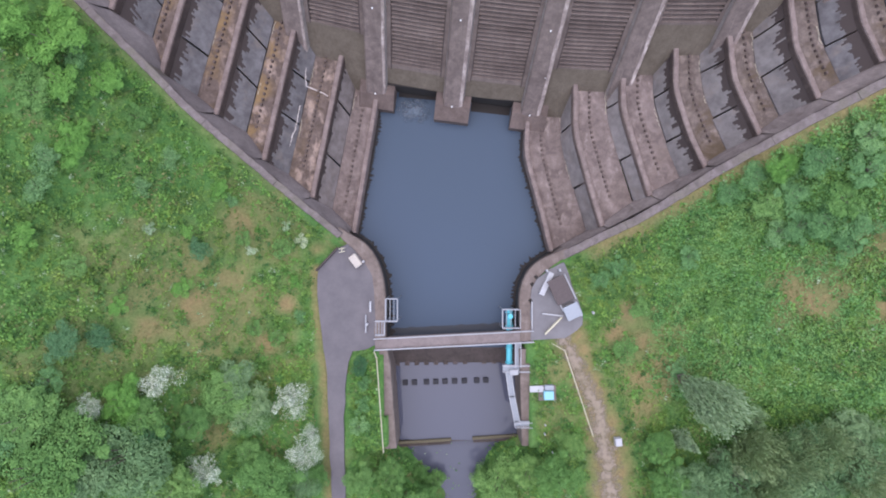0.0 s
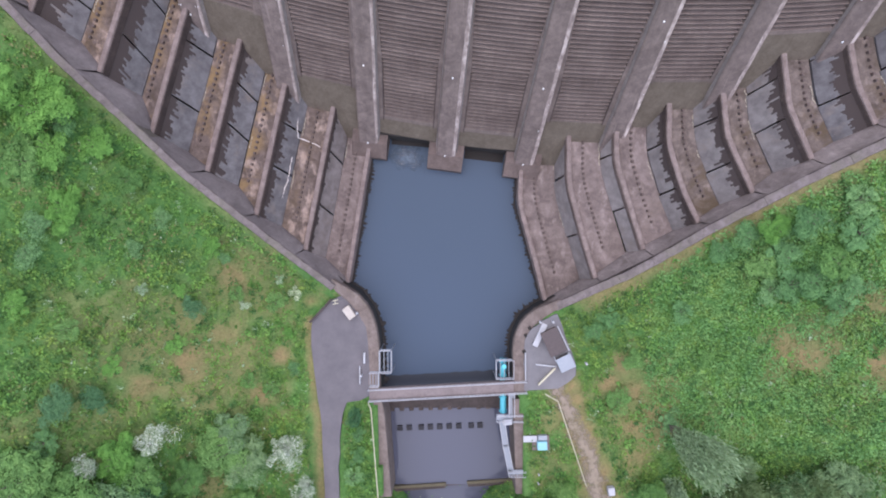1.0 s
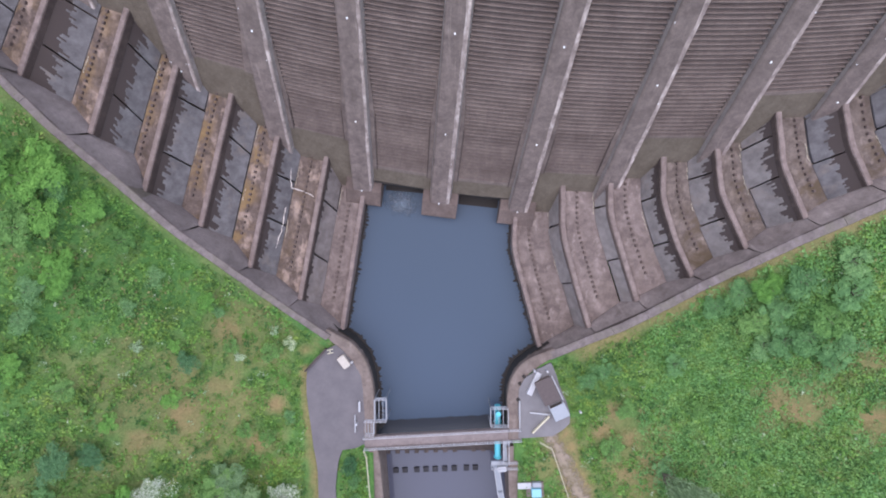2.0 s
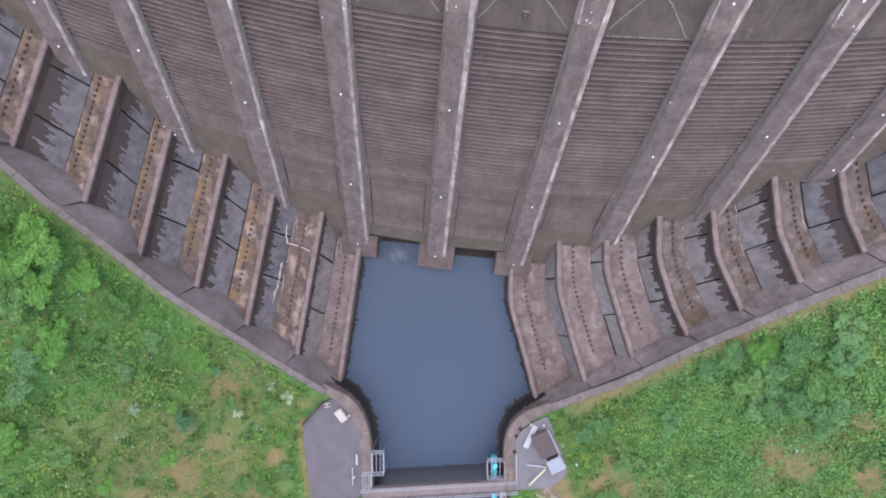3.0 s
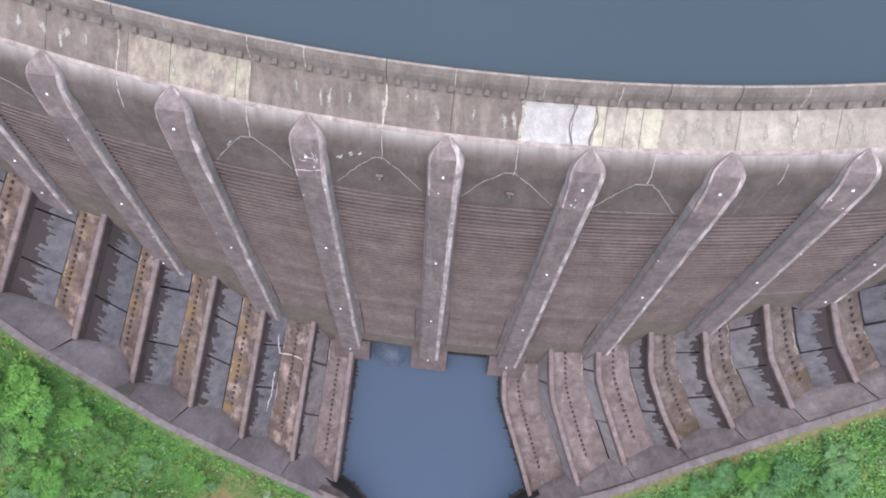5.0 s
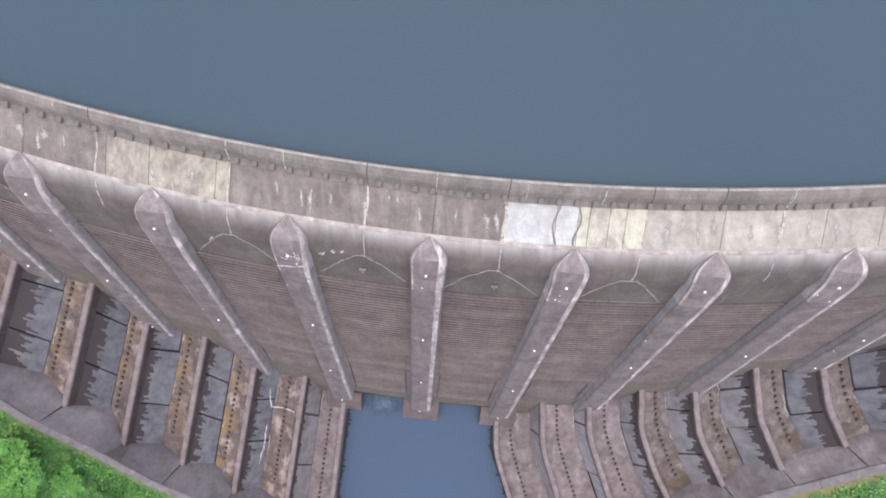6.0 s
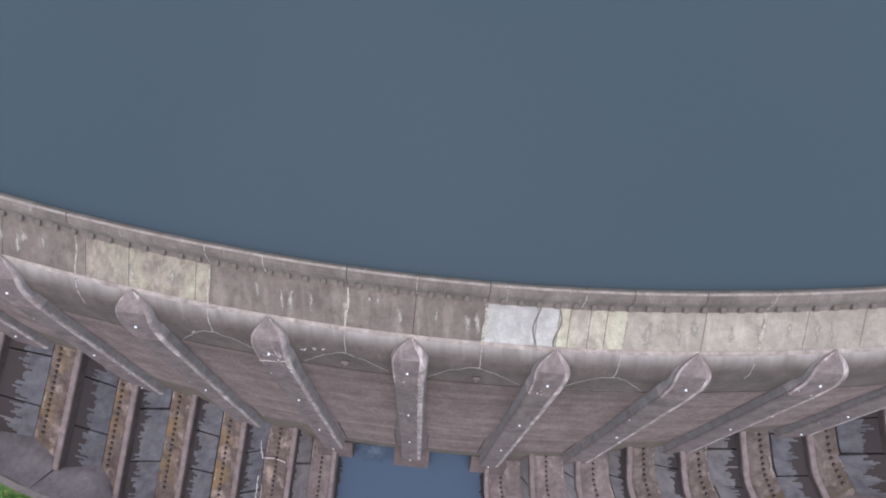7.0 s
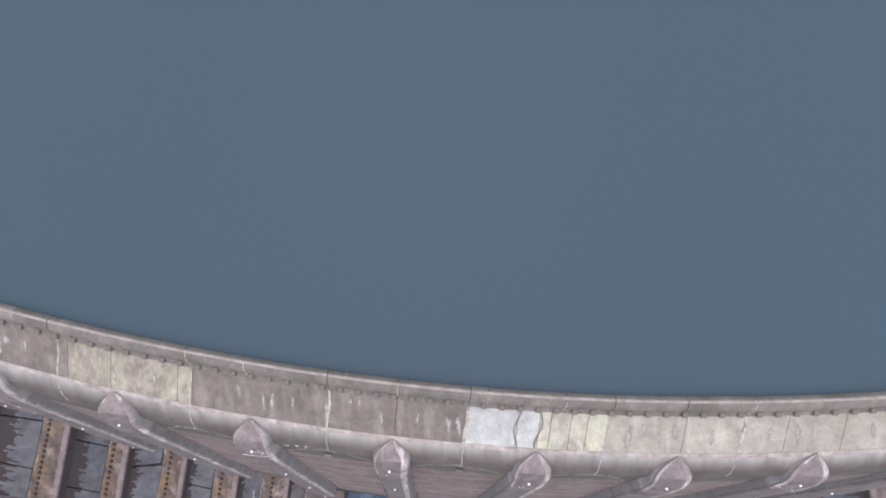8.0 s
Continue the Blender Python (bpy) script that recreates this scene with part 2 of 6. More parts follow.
M_SLAB = wet_slab("wet_blue_slab", (0.098, 0.09, 0.094), (0.174, 0.163, 0.17), -0.46)
M_SLAB_PALE = wet_slab("pale_slab", (0.132, 0.117, 0.116), (0.212, 0.191, 0.188), -0.4)
M_SLAB_CLEAN = wet_slab("clean_slab", (0.18, 0.158, 0.154), (0.27, 0.24, 0.235), -1.3)
M_SLAB_GROWN = wet_slab("overgrown_slab", (0.088, 0.081, 0.085), (0.156, 0.147, 0.153), -0.3)
M_SLAB_BROWN = wet_slab("brown_slab", (0.14, 0.118, 0.113), (0.225, 0.194, 0.188), -0.6)


def plain(name, c, rough=0.6, metal=0.0, vary=0.15, scale=3.0):
    m, nt, b = nodes_of(name, rough, 0.4)
    b.inputs["Metallic"].default_value = metal
    f = noise_of(nt, coords(nt), scale, 4, 0.65)
    base = mix(nt, f, tuple(x * (1 - vary) for x in c), tuple(min(1, x * (1 + vary)) for x in c))
    nt.links.new(base, b.inputs["Base Color"])
    return m


M_WHITE = plain("white_paint", (0.4, 0.4, 0.43), 0.5, vary=0.2)
M_MARK = plain("white_enamel", (0.85, 0.85, 0.86), 0.4, vary=0.04)
M_CALCITE = plain("calcite", (0.4, 0.355, 0.285), 0.9, vary=0.3, scale=1.5)
M_SALT = plain("white_salt_crust", (0.62, 0.55, 0.52), 0.9, vary=0.45, scale=1.2)
M_LIME = plain("lime_deposit", (0.335, 0.298, 0.252), 0.9, vary=0.4, scale=1.6)
M_VEIN = plain("faint_mineral_vein", (0.35, 0.315, 0.292), 0.9, vary=0.3, scale=1.5)
M_GROWTH = plain("wet_black_growth", (0.03, 0.028, 0.027), 0.7, vary=0.4, scale=2.0)
M_BRIDGE_REFLECTION = plain("dark_bridge_reflection", (0.02, 0.024, 0.034), 0.35)
# near-black for weed and drain covers, and for shade painted in the outlets
M_BLACK_AND_SHADE = plain("black_parts_and_shade", (0.03, 0.025, 0.023), 0.95)
M_GALV = plain("galvanised_steel", (0.28, 0.30, 0.34), 0.5, 0.3)
M_CYAN = plain("cyan_pipe_paint", (0.10, 0.48, 0.58), 0.45)
M_PALEBLUE = plain("pale_blue_roof", (0.22, 0.46, 0.55), 0.5)
M_BROWNROOF = plain("brown_roof_felt", (0.095, 0.075, 0.075), 0.9, vary=0.3)
M_GREYROOF = plain("pale_grey_sheet", (0.28, 0.3, 0.34), 0.6)
M_STONE = plain("pale_stone", (0.45, 0.4, 0.36), 0.9, vary=0.25)
M_TIMBER = plain("weathered_timber", (0.11, 0.094, 0.062), 0.9, vary=0.35)
M_SOIL = plain("pale_rail", (0.5, 0.46, 0.35), 0.8)


def patchy(m, lo, hi):
    """Break a deposit up, so that the concrete shows between its flakes."""
    nt = m.node_tree
    nt.links.new(grey(nt, noise_of(nt, coords(nt), 2.2, 5, 0.75), lo, hi), nt.nodes["Principled BSDF"].inputs["Alpha"])


patchy(M_VEIN, 0.3, 0.47)
patchy(M_CALCITE, 0.32, 0.52)
patchy(M_SALT, 0.3, 0.5)


def fray(m, scale=0.7):
    """Let the ground show through towards the edges of a sheet, in ragged patches."""
    nt = m.node_tree
    at = nt.nodes.new("ShaderNodeAttribute")
    at.attribute_name = "inner"
    v = coords(nt)
    total = mix(nt, 1.0, at.outputs["Color"], ramp(nt, noise_of(nt, v, scale, 6, 0.75), [(0.3, (0, 0, 0)), (0.7, (0.75, 0.75, 0.75))]), "SUBTRACT")
    nt.links.new(grey(nt, total, 0.0, 0.6), nt.nodes["Principled BSDF"].inputs["Alpha"])


def asphalt(name, c, other, rough=0.9):
    m, nt, b = nodes_of(name, rough)
    v = coords(nt)
    base = mix(nt, grey(nt, noise_of(nt, v, 0.35, 5, 0.65), 0.35, 0.68), c, other)
    g = noise_of(nt, v, 14, 3, 0.7)
    base = mix(nt, 0.4, base, ramp(nt, g, [(0.3, (0.7, 0.7, 0.7)), (0.7, (1.25, 1.25, 1.25))]), "MULTIPLY")
    nt.links.new(base, b.inputs["Base Color"])
    bump(nt, b, g, 0.4, 0.02)
    return m


fray(M_LIME, 1.8)
M_ROAD = asphalt("road_asphalt", (0.118, 0.108, 0.118), (0.15, 0.135, 0.145))
M_TRACK = asphalt("dirt_track", (0.265, 0.212, 0.172), (0.232, 0.19, 0.136))
M_PAVED = asphalt("compound_paving", (0.19, 0.18, 0.19), (0.15, 0.142, 0.15))


def water_mat(name, c, c2, wave, rough=0.06, ior=1.45, swell=0.12):
    m, nt, b = nodes_of(name, rough, 0.5)
    b.inputs["IOR"].default_value = ior
    v = coords(nt)
    base = mix(nt, grey(nt, noise_of(nt, v, 0.02, 3, 0.5), 0.3, 0.7), c, c2)
    nt.links.new(base, b.inputs["Base Color"])
    bump(nt, b, noise_of(nt, v, wave, 3, 0.6), swell, 0.05 if swell < 0.5 else 0.5)
    return m


M_POOL = water_mat("pool_water", (0.046, 0.07, 0.106), (0.05, 0.074, 0.116), 1.5, 0.5, 1.33)
M_LAKE = water_mat("lake_water", (0.031, 0.0558, 0.067), (0.038, 0.058, 0.0735), 0.8, 0.55, 1.33)
M_RIPPLE = water_mat("rippled_water", (0.06, 0.085, 0.12), (0.066, 0.09, 0.128), 1.1, 0.2, 1.4, 0.6)
fray(M_TRACK)
fray(M_RIPPLE)
M_SHALLOW = water_mat("shallow_water", (0.088, 0.09, 0.122), (0.08, 0.085, 0.118), 2.0)


DRY_SPOTS = [(-39.5, -9.5, 5.0), (-45.5, -11.5, 3.4), (54.0, -6.5, 6.2), (-33, 5, 3.4), (29.0, -9.5, 2.4), (31.5, -14.5, 2.8), (34.0, -19.8, 5.6), (-22.6, 0.5, 1.6), (27.0, -13.5, 3.0), (65, -9, 4.5), (-30.5, -15, 3.0), (-27, -9, 2.4), (32.5, -26.0, 3.2), (-36.0, -4.0, 3.0), (61, 1, 4)]
FAINT_SPOTS = [(-38.0, -29.5, 4.5, 0.7), (-52, -16, 9, 0.35), (-38, -8, 13, 0.6), (-30, 3, 8, 0.5), (-47, -2, 8, 0.4), (33, -17, 9, 0.55), (17.5, -27, 4, 0.5), (19, -19, 4, 0.55)]
VERGE = [(-22.6, -2.6), (-22.7, -7), (-21.9, -14.4), (-21.1, -20), (-20.8, -30), (-20.2, -41), (-19.6, -60)]


def dryness(x, y):
    """How bare and dry the meadow is, 0 to 1."""
    x, y = np.asarray(x, float), np.asarray(y, float)
    w = 0.35 * np.sin(x * 0.9 + np.sin(y * 1.3)) + 0.35 * np.sin(y * 0.8 + 1.7 * np.sin(x * 0.6))
    d = np.zeros(x.shape)
    for a, b, r in DRY_SPOTS:
        d = np.maximum(d, np.clip(1.25 - np.hypot(x - a, y - b) / r + 0.45 * w, 0, 1))
    for a, b, r, top in FAINT_SPOTS:
        d = np.maximum(d, np.clip(1.1 - np.hypot(x - a, y - b) / r + 0.5 * w, 0, top))
    for line, top in ((LEFT_EDGE, 0.3), (RIGHT_EDGE, 0.9)):
        for px_, py_, _ in resample(line[1:-1], 60):
            d = np.maximum(d, top * np.clip(1.6 - np.hypot(x - px_, y - py_) / (1.8 if top < 0.5 else 2.3) + 0.35 * w, 0, 1))
    vy = np.array([p[1] for p in VERGE])
    d = np.maximum(d, np.where(y < -2, 0.85 * np.clip(1.3 - np.abs(x - np.interp(-y, -vy, [p[0] for p in VERGE])) / 1.1 + 0.3 * w, 0, 1), 0))
    tx = np.interp(-y, [12, 18, 25, 33, 41, 60], [19.5, 21.3, 24.3, 26.2, 27, 26.3])
    tw = np.interp(-y, [12, 25, 41], [2.9, 2.9, 3.4])
    d = np.maximum(d, np.where((y < -11) & (y > -70), np.clip(1.5 - np.abs(x - tx) / tw + 0.3 * w, 0, 1), 0))
    return d


def ground_mat():
    m, nt, b = nodes_of("meadow_ground", 0.95, 0.1)
    v = coords(nt)
    big = noise_of(nt, v, 0.06, 4, 0.6, 0.5)
    mid = noise_of(nt, v, 0.35, 5, 0.7, 0.6)
    fine = noise_of(nt, v, 2.4, 5, 0.8, 0.5)
    base = ramp(nt, mid, [(0.3, (0.06, 0.152, 0.043)), (0.5, (0.094, 0.205, 0.057)), (0.68, (0.136, 0.24, 0.078))])
    dry = grey(nt, noise_of(nt, v, 0.13, 5, 0.7, 0.8), 0.55, 0.72)
    base = mix(nt, mix(nt, 1.0, dry, (0.55, 0.55, 0.55), "MULTIPLY"), base, (0.27, 0.20, 0.10))
    base = mix(nt, mix(nt, 1.0, grey(nt, big, 0.5, 0.75), (0.5, 0.5, 0.5), "MULTIPLY"), base, (0.045, 0.13, 0.045))
    at = nt.nodes.new("ShaderNodeAttribute")
    at.attribute_name = "dry"
    base = mix(nt, mix(nt, 1.0, at.outputs["Color"], ramp(nt, mid, [(0.3, (0.55, 0.55, 0.55)), (0.6, (1, 1, 1))]), "MULTIPLY"), base, (0.265, 0.2, 0.1))
    base = mix(nt, 0.75, base, ramp(nt, fine, [(0.3, (0.6, 0.63, 0.6)), (0.5, (1, 1, 1)), (0.72, (1.35, 1.32, 1.25))]), "MULTIPLY")
    nt.links.new(base, b.inputs["Base Color"])
    bump(nt, b, fine, 0.9, 0.35)
    return m


M_GROUND = ground_mat()


def leaf_mat(name, a, bcol, c, patch=0.0, clumps=0.0, vary=0.7):
    m, nt, b = nodes_of(name, 0.75, 0.2)
    g = nt.nodes.new("ShaderNodeNewGeometry")
    oi = nt.nodes.new("ShaderNodeObjectInfo")
    base = ramp(nt, g.outputs["Random Per Island"], [(0.0, a), (0.55, bcol), (1.0, c)])
    base = mix(nt, vary, base, ramp(nt, oi.outputs["Random"], [(0, (0.6, 0.72, 0.66)), (0.35, (0.85, 0.95, 0.85)), (0.7, (1.08, 1.06, 1.08)), (1, (1.38, 1.25, 1.2))]), "MULTIPLY")
    if clumps:
        base = mix(nt, clumps, base, ramp(nt, noise_of(nt, coords(nt), 3.2, 3, 0.6), [(0.34, (0.62, 0.68, 0.68)), (0.66, (1.4, 1.32, 1.3))]), "MULTIPLY")
    if patch:
        v = coords(nt)
        base = mix(nt, grey(nt, noise_of(nt, v, 0.11, 4, 0.65, 0.6), 0.46, 0.7), base, mix(nt, 1.0, base, (1.4, 1.08, 1.0), "MULTIPLY"))
        base = mix(nt, 0.8 * patch, base, ramp(nt, noise_of(nt, v, 0.45, 4, 0.7), [(0.32, (0.52, 0.62, 0.6)), (0.68, (1.4, 1.3, 1.25))]), "MULTIPLY")
        base = mix(nt, 0.85 * patch, base, ramp(nt, noise_of(nt, v, 1.15, 3, 0.6), [(0.34, (0.58, 0.66, 0.66)), (0.5, (1, 1, 1)), (0.64, (1.45, 1.36, 1.5))]), "MULTIPLY")
    nt.links.new(base, b.inputs["Base Color"])
    return m


M_LEAF = leaf_mat("broad_leaves", (0.085, 0.185, 0.05), (0.112, 0.228, 0.064), (0.15, 0.275, 0.086), clumps=0.8)
M_LEAF_BRIGHT = leaf_mat("bright_leaves", (0.092, 0.22, 0.044), (0.112, 0.262, 0.054), (0.142, 0.302, 0.068), clumps=0.7, vary=0.3)
M_WEEDS = leaf_mat("tall_weeds", (0.104, 0.232, 0.052), (0.128, 0.268, 0.064), (0.162, 0.306, 0.082), 0.9)
M_HERBS = leaf_mat("dark_herbs", (0.056, 0.135, 0.04), (0.07, 0.158, 0.049), (0.09, 0.185, 0.061), 0.9)
M_LEAF_DARK = leaf_mat("dark_leaves", (0.05, 0.128, 0.055), (0.066, 0.16, 0.07), (0.095, 0.2, 0.09), clumps=0.7)
M_LEAF_GREY = leaf_mat("grey_green_leaves", (0.102, 0.183, 0.076), (0.135, 0.23, 0.104), (0.172, 0.27, 0.134), clumps=0.6)
M_BRACKEN = leaf_mat("bracken", (0.118, 0.268, 0.08), (0.138, 0.298, 0.092), (0.165, 0.325, 0.112), 0.6, vary=0.0)
M_LEAF_TEAL = leaf_mat("teal_leaves", (0.08, 0.182, 0.064), (0.108, 0.226, 0.085), (0.145, 0.272, 0.112), clumps=0.9)
M_LEAF_BLUE = leaf_mat("conifer_needles", (0.165, 0.25, 0.128), (0.215, 0.31, 0.165), (0.275, 0.365, 0.212))
M_LEAF_OLIVE = leaf_mat("olive_leaves", (0.175, 0.245, 0.108), (0.225, 0.3, 0.143), (0.285, 0.36, 0.185), clumps=0.4)
M_BLOSSOM = leaf_mat("may_blossom", (0.1, 0.18, 0.07), (0.33, 0.4, 0.27), (0.78, 0.8, 0.74), clumps=0.5, vary=0.2)
M_MEADOW = leaf_mat("meadow_plants", (0.103, 0.205, 0.047), (0.124, 0.232, 0.054), (0.152, 0.262, 0.066), 0.9)
M_UMBEL = leaf_mat("pale_umbel_flowers", (0.16, 0.26, 0.12), (0.27, 0.36, 0.2), (0.45, 0.5, 0.38))
M_DRY = leaf_mat("dry_grass", (0.14, 0.165, 0.06), (0.195, 0.195, 0.08), (0.26, 0.237, 0.11))
M_BARK = plain("bark", (0.13, 0.11, 0.088), 0.95, vary=0.4)

# ---------------------------------------------------------------- ground
LEFT_EDGE = [(-120.7, 99.3, 36.5), (-72.7, 59.3, 29.6), (-55.7, 41.8, 21.6), (-49.3, 33.6, 18.2), (-43.9, 27.6, 14.9), (-37.7, 20.6, 11.6), (-31.3, 14.7, 8.3), (-25.1, 9.0, 5.0), (-18.2, 2.9, 1.3)]
LEFT_BANK = [(-18.7, 3.9, 1.3), (-17.1, 2.5, 0.8), (-15.1, 1.2, 0.4), (-13.15, -1.4, 0.15), (-12.15, -4.6, 0.1), (-11.8, -8, 0.1), (-11.8, -11, 0.1), (-11.8, -14.6, 0.1)]
LEFT_LOW = [(-11.6, -16.2, -0.3), (-11.2, -16.8, -0.4), (-10.1, -33.2, -1.6)]
RIGHT_EDGE = [(18.3, -0.6, 0.7), (24.2, 2.6, 3.0), (29.4, 5.3, 5), (34.7, 8.8, 7.4), (39.8, 12.4, 9.8), (44.7, 15.3, 11.8), (49.5, 18.2, 13.6), (54.2, 20.8, 15.4), (59, 23.4, 17.0), (78, 34, 25), (120, 60, 34)]
RIGHT_BANK = [(19.4, 0.35, 1.05), (18.0, -0.5, 0.7), (16.0, -1.6, 0.4), (13.9, -3.2, 0.2), (12.75, -5.6, 0.1), (12.45, -8, 0.1), (12.6, -11, 0.1), (12.6, -14.6, 0.1)]
RIGHT_LOW = [(12.5, -16, -0.3), (13.1, -32.6, -1.6)]
WORKS = np.array([(p[0] + 0.2, p[1] + 0.2) for p in LEFT_EDGE] + [p[:2] for p in LEFT_BANK[1:] + LEFT_LOW + RIGHT_LOW[::-1] + RIGHT_BANK[:0:-1]] + [(p[0] - 0.15, p[1] + 0.25) for p in RIGHT_EDGE])


def inside(x, y, poly):
    r = np.zeros(x.shape, bool)
    j = len(poly) - 1
    for i in range(len(poly)):
        (xi, yi), (xj, yj) = poly[i], poly[j]
        r ^= ((yi > y) != (yj > y)) & (x < (xj - xi) * (y - yi) / (yj - yi + 1e-12) + xi)
        j = i
    return r


def smax(a, b, k=1.2):
    return 0.5 * (a + b + np.sqrt((a - b) ** 2 + k * k))


COPING_LINE = np.concatenate([resample(LEFT_EDGE[1:], 110), resample(RIGHT_EDGE[:-1], 90), resample(RIGHT_BANK, 16)[:8]])


def ground(x, y):
    """Height of the natural ground."""
    x, y = np.asarray(x, float), np.asarray(y, float)
    left = 2.3 - 0.47 * (x + 28.6) + 0.18 * (y - 1.3)
    right = 3.4 + 0.226 * (x - 30.5) + 0.29 * (y + 2.3)
    z = np.where(x < 0, smax(left, np.zeros_like(x)), smax(right, np.zeros_like(x))) - 0.35
    z = np.minimum(z, 48 + 0.02 * np.abs(x))
    z = z + 0.35 * np.sin(x * 0.31 + 1.3) * np.sin(y * 0.27) * np.clip((np.abs(x) - 24) / 8, 0, 1)
    for cx, cy, cz in COPING_LINE:
        d = np.hypot(x - cx, y - cy)
        z = np.where(d < 5.0, np.minimum(z, cz - 0.16 + np.clip(d - 0.8, 0, None) * 0.75), z)
        if cx < -19:  # earth bank against the kerb
            z = np.where(d < 7.0, np.maximum(z, cz - 0.2 - np.clip(d - 0.8, 0, None) * 0.7), z)
    # stream valley below the sill
    half = np.interp(-y, [33, 37, 44, 60, 300], [9.5, 6.2, 2.2, 2.4, 3])
    mid = np.interp(-y, [33, 37, 44, 80, 300], [0.6, -0.2, 2.0, -2, -10])
    d = np.abs(x - mid) - half
    valley = np.clip(-9.6 + np.clip(d, 0, None) * 1.1, -9.6, 60)
    z = np.where(y < -32.8, np.minimum(z, valley), z)
    return z


def axis(lo, a, b, hi, step):
    mid = np.arange(a, b + 1e-6, step)
    left = a - np.cumsum(step * 1.22 ** np.arange(1, 60))
    right = mid[-1] + np.cumsum(step * 1.22 ** np.arange(1, 60))
    return np.concatenate([left[left > lo][::-1], mid, right[right < hi]])


gx, gy = axis(-2500, -70, 75, 2500, 0.7), axis(-2500, -52, 62, 3000, 0.7)
X, Y = np.meshgrid(gx, gy, indexing="ij")
Z = ground(X, Y)
damv = 0.1375 * X + 0.9905 * Y
damu = 0.9905 * X - 0.1375 * Y
Z = np.where(inside(X, Y, WORKS), -12.0, Z)
shore = np.clip((np.abs(damu) - 95) / 60, 0, 1)
Z = np.where(damv > 45 + 0.0022 * (damu + 3) ** 2 * (np.abs(damu) < 95), np.where(np.abs(damu) < 95, 5.0, 20 + 40 * shore), Z)
ids = np.arange(X.size).reshape(X.shape)
quads = np.stack([ids[:-1, :-1], ids[1:, :-1], ids[1:, 1:], ids[:-1, 1:]], -1).reshape(-1, 4)
terrain = mesh_ob("ground", np.stack([X, Y, Z], -1).reshape(-1, 3).tolist(), quads.tolist(), M_GROUND, smooth=True)
dat = terrain.data.attributes.new("dry", "FLOAT", "POINT")
dat.data.foreach_set("value", dryness(X, Y).ravel().astype(np.float32))
tagged(terrain, "rough green meadow ground with dry patches", "ground", kind="structure")


def draped(name, outline, mat, lift, label, category, ragged=0.25):
    """A thin paved sheet laid over the ground inside an outline."""
    fq = 0.45 if ragged < 0.5 else 0.8
    o = resample(list(outline) + [outline[0]], 60 if ragged < 0.5 else 150)[:-1]
    o = o + ragged * np.array([[noise.noise((x * fq, y * fq, 1)), noise.noise((x * fq, y * fq, 9))] for x, y in o])
    bm = bmesh.new()
    vs = [bm.verts.new((x, y, 0)) for x, y in o]
    f = bm.faces.new(vs)
    bmesh.ops.triangulate(bm, faces=[f])
    bmesh.ops.subdivide_edges(bm, edges=bm.edges[:], cuts=3, use_grid_fill=True)
    for v in bm.verts:
        v.co.z = max(float(ground(v.co.x, v.co.y)), -0.6) + lift
    ex = bmesh.ops.extrude_face_region(bm, geom=bm.faces[:])
    for v in [g for g in ex["geom"] if isinstance(g, bmesh.types.BMVert)]:
        v.co.z -= 0.6
    ob = part(name, bm, mat, None)
    return tagged(ob, label, category, kind="structure")


# ---------------------------------------------------------------- dam
def D(u, v, z):
    """Dam frame (along, upstream, up) to the world."""
    return (0.9905 * u + 0.1375 * v, -0.1375 * u + 0.9905 * v, z)


def bow(u):
    u = np.clip(u, -95, 95)
    return 0.00217 * u * u + 0.0055 * u


RIBS = [-80.0, -67.4, -55.0, -42.4, -29.5, -16.4, -3.08, 10.28, 23.5, 36.3, 48.9, 61.4, 74.0]


def v_front(z):
    return 24.78 + 0.81 * (z + 2)


def lean(u, z):
    """The ribs draw together a little towards the crest."""
    w = (u + 3) / 39.6
    return u - 1.1 * w * abs(w) * max(0.0, z - 8) / 25


SET = 1.7
CORR_TOP = 28.75
dam = empty("dam", D(0, 30, -6), "curved grey concrete gravity dam with ribbed stepped face", "dam")


def face_profile(zp, zbot):
    pr = [(v_front(zbot) + SET, zbot), (v_front(zp) + SET - 0.02, zp)]
    z = CORR_TOP - 0.46 - 0.5 * int((CORR_TOP - 0.5 - zp) / 0.5)
    while z < CORR_TOP - 0.4:
        f = v_front(z) + SET
        d = float(np.interp(z, [0, 12, 24], [0.1, 0.08, 0.04]))
        pr += [(f, z), (f, z + 0.14), (f + 0.17, z + 0.15), (f + 0.19, z + d), (f + 0.75, z + d), (f + 0.75, z + 0.47)]
        z += 0.5
    pr += [(v_front(z) + SET, z + 0.05), (v_front(30.5) + SET, 30.5), (v_front(31.6) + SET, 31.6), (53.95, 32.1), (54.35, 32.58), (54.75, 32.95), (55.2, 33.25), (55.7, 33.5), (56.2, 33.68), (56.7, 33.79), (57.15, 33.83), (57.4, 33.8), (57.4, 33.35), (62.9, 33.3), (62.9, zbot - 3)]
    return pr


